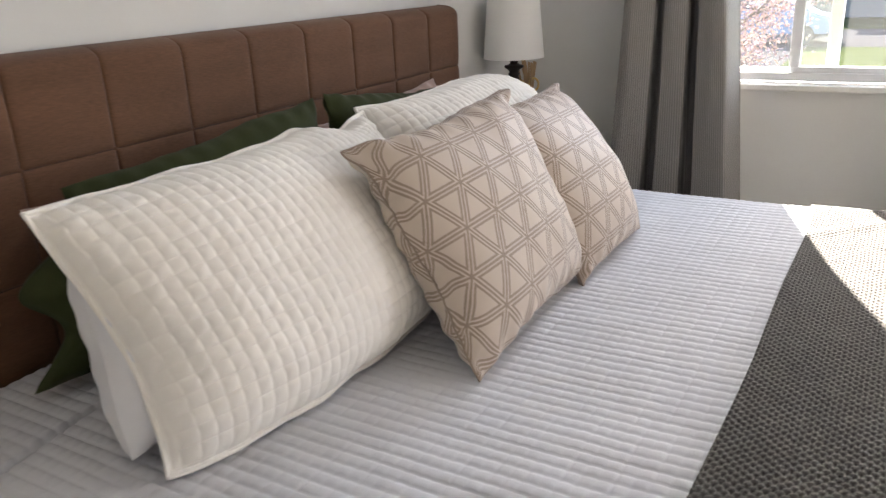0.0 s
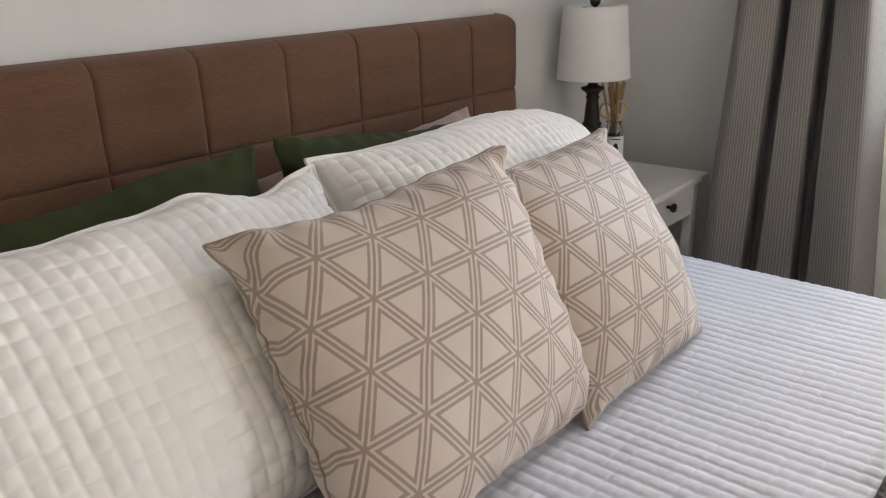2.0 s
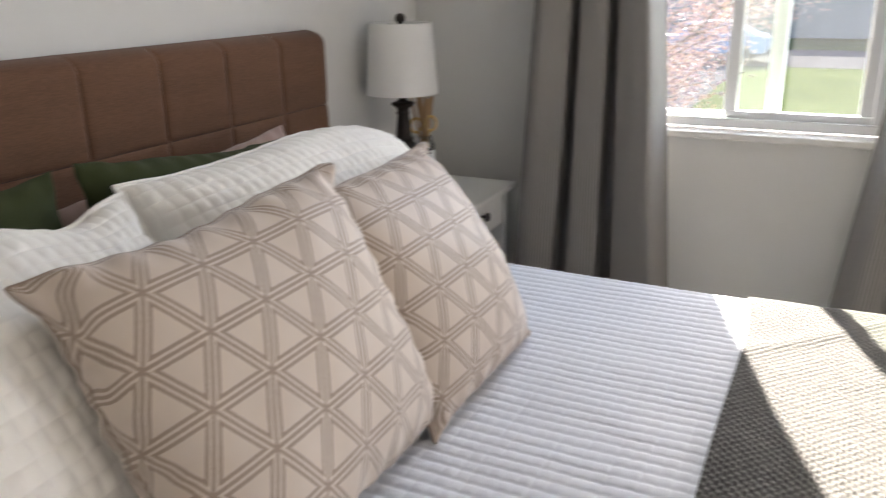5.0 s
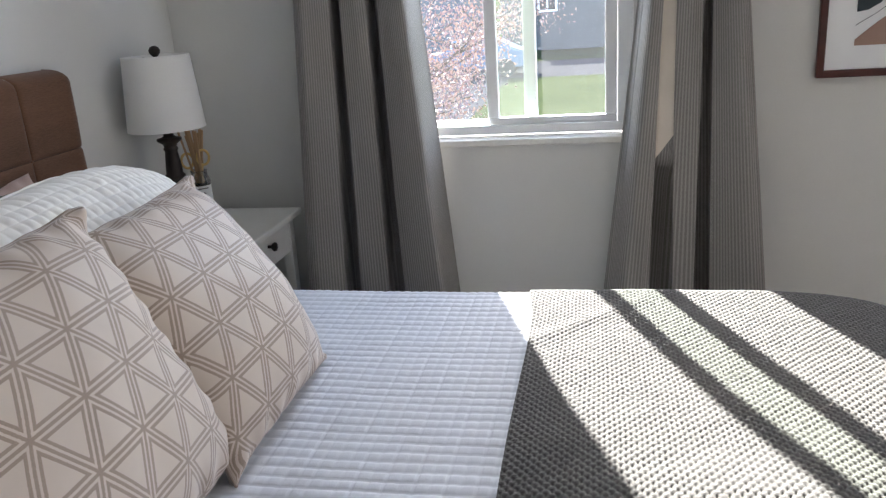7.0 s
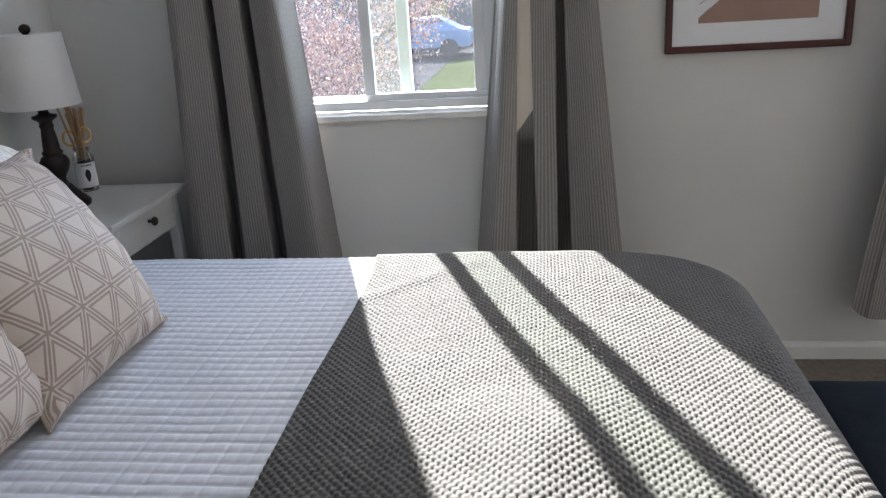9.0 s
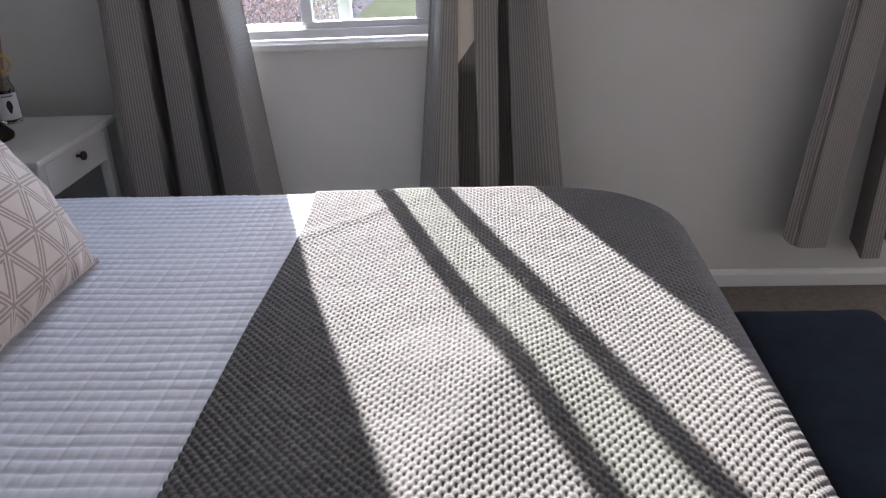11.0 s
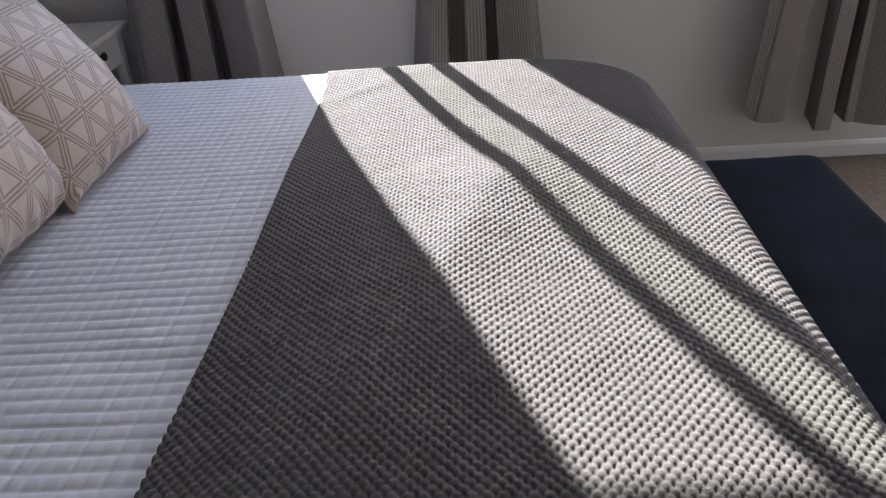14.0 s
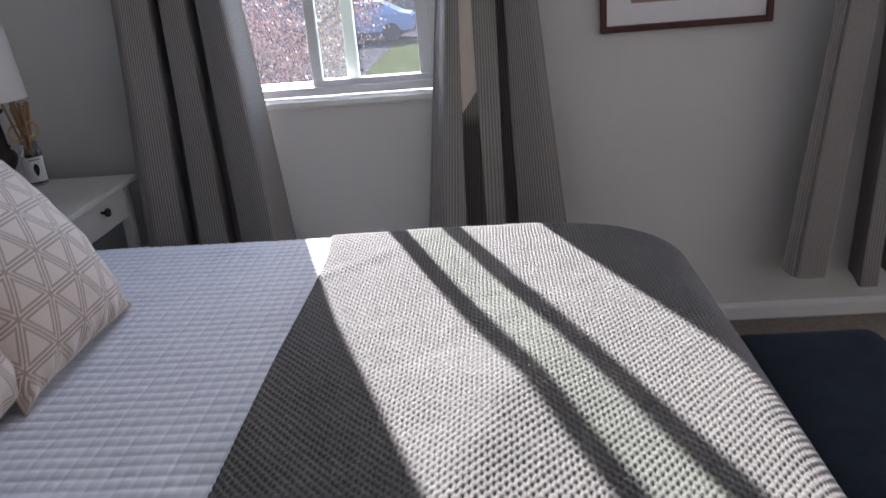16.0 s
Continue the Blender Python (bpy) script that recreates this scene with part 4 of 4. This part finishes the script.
def make_picture():
    x0, x1, z0, z1, y = 1.981, 2.517, 1.036, 1.72, WALL_Y
    pic = thing("framed_picture", "framed abstract print with rounded rose shapes", "picture")
    fw, fd = 0.021, 0.022
    for nm, b in (("frame_rail", box(x0, x1, y - fd, y - 0.001, z0, z0 + fw, 0.005, 3)), ("frame_rail", box(x0, x1, y - fd, y - 0.001, z1 - fw, z1, 0.005, 3)),
                  ("frame_stile", box(x0, x0 + fw, y - fd - 0.001, y - 0.002, z0 + 0.002, z1 - 0.002, 0.005, 3)), ("frame_stile", box(x1 - fw, x1, y - fd - 0.001, y - 0.002, z0 + 0.002, z1 - 0.002, 0.005, 3))):
        part(nm, b, FRAME_WOOD, pic, "dark mahogany moulding")
    part("mat", box(x0 + fw - 0.002, x1 - fw + 0.002, y - 0.009, y - 0.003, z0 + fw - 0.002, z1 - fw + 0.002), PAPER, pic, "off-white mat board")

    def sheet(outline, lift):
        b = bmesh.new()
        lo = [b.verts.new((px, y - 0.009 - lift, pz)) for px, pz in outline]
        hi = [b.verts.new((px, y - 0.009 - lift + 0.0008, pz)) for px, pz in outline]
        b.faces.new(lo)
        b.faces.new(hi[::-1])
        for i in range(len(lo)):
            j = (i + 1) % len(lo)
            b.faces.new((lo[j], lo[i], hi[i], hi[j]))
        bmesh.ops.recalc_face_normals(b, faces=b.faces[:])
        return b

    a0, a1, zb = 2.078, 2.420, 1.122
    hill = [(a0, zb)] + [(a0 + (a1 - a0) * i / 24, zb + float(np.interp(i / 24, (0, 0.1, 0.2, 0.28, 0.36, 0.49, 0.58, 0.67, 0.76, 0.92, 1), (0.016, 0.045, 0.072, 0.086, 0.090, 0.089, 0.098, 0.107, 0.101, 0.074, 0.055)))) for i in range(25)] + [(a1, zb)]
    part("shape", sheet(hill, 0.0012), ROSE, pic, "dusty rose printed mound")
    ice = [(a0, 1.215)] + [(a0 + (a1 - a0) * i / 24, 1.225 + 0.075 * math.sin(math.pi * (i / 24) * 0.8) ** 1.2) for i in range(25)] + [(a1, 1.42), (a0, 1.42)]
    part("shape", sheet(ice, 0.0010), ICE, pic, "pale blue printed field")
    slate = [(a0, 1.213), (a0 + 0.03, 1.218), (a0 + 0.06, 1.235), (a0 + 0.085, 1.27), (a0 + 0.12, 1.285), (a0 + 0.15, 1.33), (a0 + 0.15, 1.45), (a0 + 0.11, 1.53), (a0, 1.53)]
    part("shape", sheet(slate, 0.0022), TEAL, pic, "dark slate printed shape")
    part("shape", tube([(a0 + (a1 - a0) * i / 40, y - 0.0102, zb + float(np.interp(i / 40, (0, 0.06, 0.14, 0.22, 0.3, 0.4, 0.5, 0.7, 0.8, 0.85, 0.9, 1), (0.055, 0.068, 0.084, 0.104, 0.115, 0.118, 0.129, 0.121, 0.116, 0.102, 0.082, 0.062)))) for i in range(41)], 0.0007, 5), TEAL, pic, "thin dark printed line")
    return pic


make_picture()

# ------------------------------------------------------------------ bench at the foot


def make_bench():
    x0, x1, y0, y1, top = 2.135, 2.475, 0.55, 2.03, 0.45
    b = thing("bench", "dark navy velvet bench at the bed's foot", "bench")
    n = 60
    u = np.linspace(-1, 1, n)
    u = np.sign(u) * (1 - (1 - np.abs(u)) ** 1.5)
    U, V = np.meshgrid(u, u)
    k = ((1 - np.abs(U) ** 14) * (1 - np.abs(V) ** 40)) ** 0.5
    P_ = np.stack([(x0 + x1) / 2 + U * (x1 - x0) / 2, (y0 + y1) / 2 + V * (y1 - y0) / 2, top - 0.05 + 0.05 * k + 0.002 * waves(U, V * 3, 61, 4)], -1)
    part("seat", grid_mesh("seat", P_, VELVET), None, b)
    part("body", box(x0 + 0.004, x1 - 0.004, y0 + 0.004, y1 - 0.004, 0.06, top - 0.046, 0.01), VELVET, b)
    for x in (x0 + 0.04, x1 - 0.04):
        for y in (y0 + 0.05, y1 - 0.05):
            part("foot", lathe([(0.018, 0), (0.024, 0.06)], 14, (x, y, 0)), BLACK_METAL, b)


make_bench()

# ------------------------------------------------------------------ outdoors
GROUND_Z = -1.5
tagged(part("ground", box(-400, 400, 3.2, 900, GROUND_Z - 0.3, GROUND_Z), LAWN), "green lawn in sun", "lawn", kind="structure")
tagged(part("road", box(-400, 400, 29.0, 36.0, GROUND_Z - 0.1, GROUND_Z + 0.004), ASPHALT), "grey asphalt street", "road", kind="structure")
tagged(part("driveway", box(-40, -1.7, 11.0, 28.998, GROUND_Z - 0.1, GROUND_Z + 0.006), ASPHALT), "grey asphalt driveway beside the lawn", "driveway", kind="structure")


def make_far_house():
    h = thing("house", "blue-grey house with a pale roof behind the trees", "house")
    y, top = 38.0, 2.4
    part("wall", box(-22, -4.8, y, y + 8, GROUND_Z, top), SLATE_SIDING, h)
    for i in range(16):
        part("board", box(-22, -4.8, y - 0.03, y - 0.002, GROUND_Z + 0.24 * i, GROUND_Z + 0.24 * i + 0.22), SLATE_SIDING, h)
    bm = bmesh.new()
    vs = [bm.verts.new(c) for c in ((-22.5, y - 0.5, top), (-4.3, y - 0.5, top), (-4.3, y + 8.5, top), (-22.5, y + 8.5, top), (-22.5, y + 4, top + 1.2), (-4.3, y + 4, top + 1.2))]
    for f in ((0, 1, 5, 4), (2, 3, 4, 5), (0, 4, 3), (1, 2, 5), (3, 2, 1, 0)):
        bm.faces.new([vs[i] for i in f])
    part("roof", bm, PALE_ROOF, h)


make_far_house()


def make_house():
    h = thing("house", "grey sided house across the street", "house", (0, 0, 0))
    y = 43.0
    part("wall", box(-3.5, 12, y, y + 8, GROUND_Z, 4.2), SIDING, h)
    for i in range(22):
        part("board", box(-3.5, 12, y - 0.03, y - 0.002, GROUND_Z + 0.24 * i, GROUND_Z + 0.24 * i + 0.22), SIDING, h)
    bm = bmesh.new()
    vs = [bm.verts.new(c) for c in ((-4, y - 0.5, 4.2), (12.5, y - 0.5, 4.2), (12.5, y + 8.5, 4.2), (-4, y + 8.5, 4.2), (-4, y + 4, 7), (12.5, y + 4, 7))]
    for f in ((0, 1, 5, 4), (2, 3, 4, 5), (0, 4, 3), (1, 2, 5), (3, 2, 1, 0)):
        bm.faces.new([vs[i] for i in f])
    part("roof", bm, ROOF, h)
    for x in (-1.6, 4.5, 8.0):
        w = part("window", box(x, x + 1.0, y - 0.09, y - 0.035, 0.4, 1.9, 0.01), TRIM, h, "white framed window")
        part("pane", box(x + 0.1, x + 0.46, y - 0.10, y - 0.092, 0.5, 1.8), DARK_GLASS, w)
        part("pane", box(x + 0.54, x + 0.9, y - 0.10, y - 0.092, 0.5, 1.8), DARK_GLASS, w)


make_house()


def make_car():
    c = thing("car", "blue parked car on the street", "car", (-3.2, 30.4, GROUND_Z + 0.004))
    prof = [(-2.1, 0.35), (-2.15, 0.62), (-2.0, 0.82), (-1.1, 0.92), (-0.55, 1.36), (0.9, 1.42), (1.7, 0.98), (2.1, 0.9), (2.18, 0.6), (2.1, 0.35)]
    bm = bmesh.new()
    a = [bm.verts.new((x, -0.85 + (0.13 if z > 1.1 else 0), z)) for x, z in prof]
    b = [bm.verts.new((x, 0.85 - (0.13 if z > 1.1 else 0), z)) for x, z in prof]
    bm.faces.new(a)
    bm.faces.new(b[::-1])
    for i in range(len(prof)):
        j = (i + 1) % len(prof)
        bm.faces.new((a[j], a[i], b[i], b[j]))
    bmesh.ops.recalc_face_normals(bm, faces=bm.faces[:])
    bmesh.ops.bevel(bm, geom=bm.edges[:], offset=0.05, segments=2, affect="EDGES")
    part("body", bm, CAR_BLUE, c, smooth=False)
    part("side_window", box(-0.75, 0.15, -0.775, -0.745, 1.0, 1.3, 0.01), DARK_GLASS, c)
    part("side_window", box(0.22, 1.15, -0.775, -0.745, 1.0, 1.3, 0.01), DARK_GLASS, c)
    for x in (-1.35, 1.35):
        for y in (-0.78, 0.78):
            w = lathe([(0.2, -0.1), (0.31, -0.1), (0.33, -0.06), (0.33, 0.06), (0.31, 0.1), (0.2, 0.1)], 28)
            bmesh.ops.transform(w, matrix=pose(x, y, 0.33, 90, 0, 0), verts=w.verts[:])
            wh = part("wheel", w, RUBBER, c)
            rm = lathe([(0.02, -0.09), (0.2, -0.09), (0.2, 0.09), (0.02, 0.09)], 20)
            bmesh.ops.transform(rm, matrix=pose(x, y, 0.33, 90, 0, 0), verts=rm.verts[:])
            part("rim", rm, VINYL, wh)


make_car()


def make_tree(at, height, spread, leaves, seed, name="tree", label="small tree with reddish autumn leaves"):
    r = random.Random(seed)
    t = thing(name, label, "tree", at)
    limbs = bmesh.new()

    def branch(p, d, length, rad, level, tips):
        pts = [p]
        for i in range(4):
            d = (d + Vector((r.uniform(-0.2, 0.2), r.uniform(-0.2, 0.2), r.uniform(-0.05, 0.12)))).normalized()
            pts.append(pts[-1] + d * length / 4)
        rings = []
        for i, q in enumerate(pts):
            rr = rad * (1 - 0.16 * i)
            tq = d.to_track_quat("Z", "Y")
            rings.append([limbs.verts.new(q + tq @ Vector((rr * math.cos(a), rr * math.sin(a), 0))) for a in [2 * math.pi * k / 6 for k in range(6)]])
        for a, b in zip(rings, rings[1:]):
            for k in range(6):
                limbs.faces.new((a[k], a[(k + 1) % 6], b[(k + 1) % 6], b[k]))
        if level >= 2:
            tips.extend(pts[1:])
        if level < 3:
            for k in range(4 if level else 6):
                a = r.uniform(0, 6.28)
                nd = (d * r.uniform(0.2, 0.7) + Vector((math.cos(a), math.sin(a), r.uniform(-0.15, 0.5)))).normalized()
                branch(pts[r.choice((2, 3, 4))], nd, length * r.uniform(0.55, 0.8), rad * 0.5, level + 1, tips)

    tips = []
    branch(Vector((0, 0, -0.05)), Vector((0, 0, 1)), height * 0.42, 0.07 * height / 3, 0, tips)
    part("trunk", limbs, BARK, t, smooth=True)
    co, n = [], leaves
    for k in range(n):
        c = Vector(r.choice(tips)) + Vector([r.gauss(0, spread) for _ in range(3)])
        q = Euler((r.uniform(0, 6.28), r.uniform(0, 6.28), r.uniform(0, 6.28))).to_matrix()
        s = r.uniform(0.024, 0.044)
        for v in ((-0.5, 0, 0), (0, -0.32, 0.1), (0.7, 0, 0), (0, 0.32, 0.1)):
            co.append(c + q @ (Vector(v) * s))
    me = bpy.data.meshes.new("crown")
    me.from_pydata([tuple(c) for c in co], [], [(4 * k, 4 * k + 1, 4 * k + 2, 4 * k + 3) for k in range(n)])
    me.materials.append(LEAF)
    part("crown", me, None, t)
    return t


make_tree((-0.9, 9.0, GROUND_Z), 4.0, 0.16, 25000, 3)
make_tree((-3.2, 13.0, GROUND_Z), 4.4, 0.15, 11000, 8)
make_tree((0.35, 8.2, GROUND_Z), 2.1, 0.12, 7000, 12, "shrub", "low shrub with reddish autumn leaves")
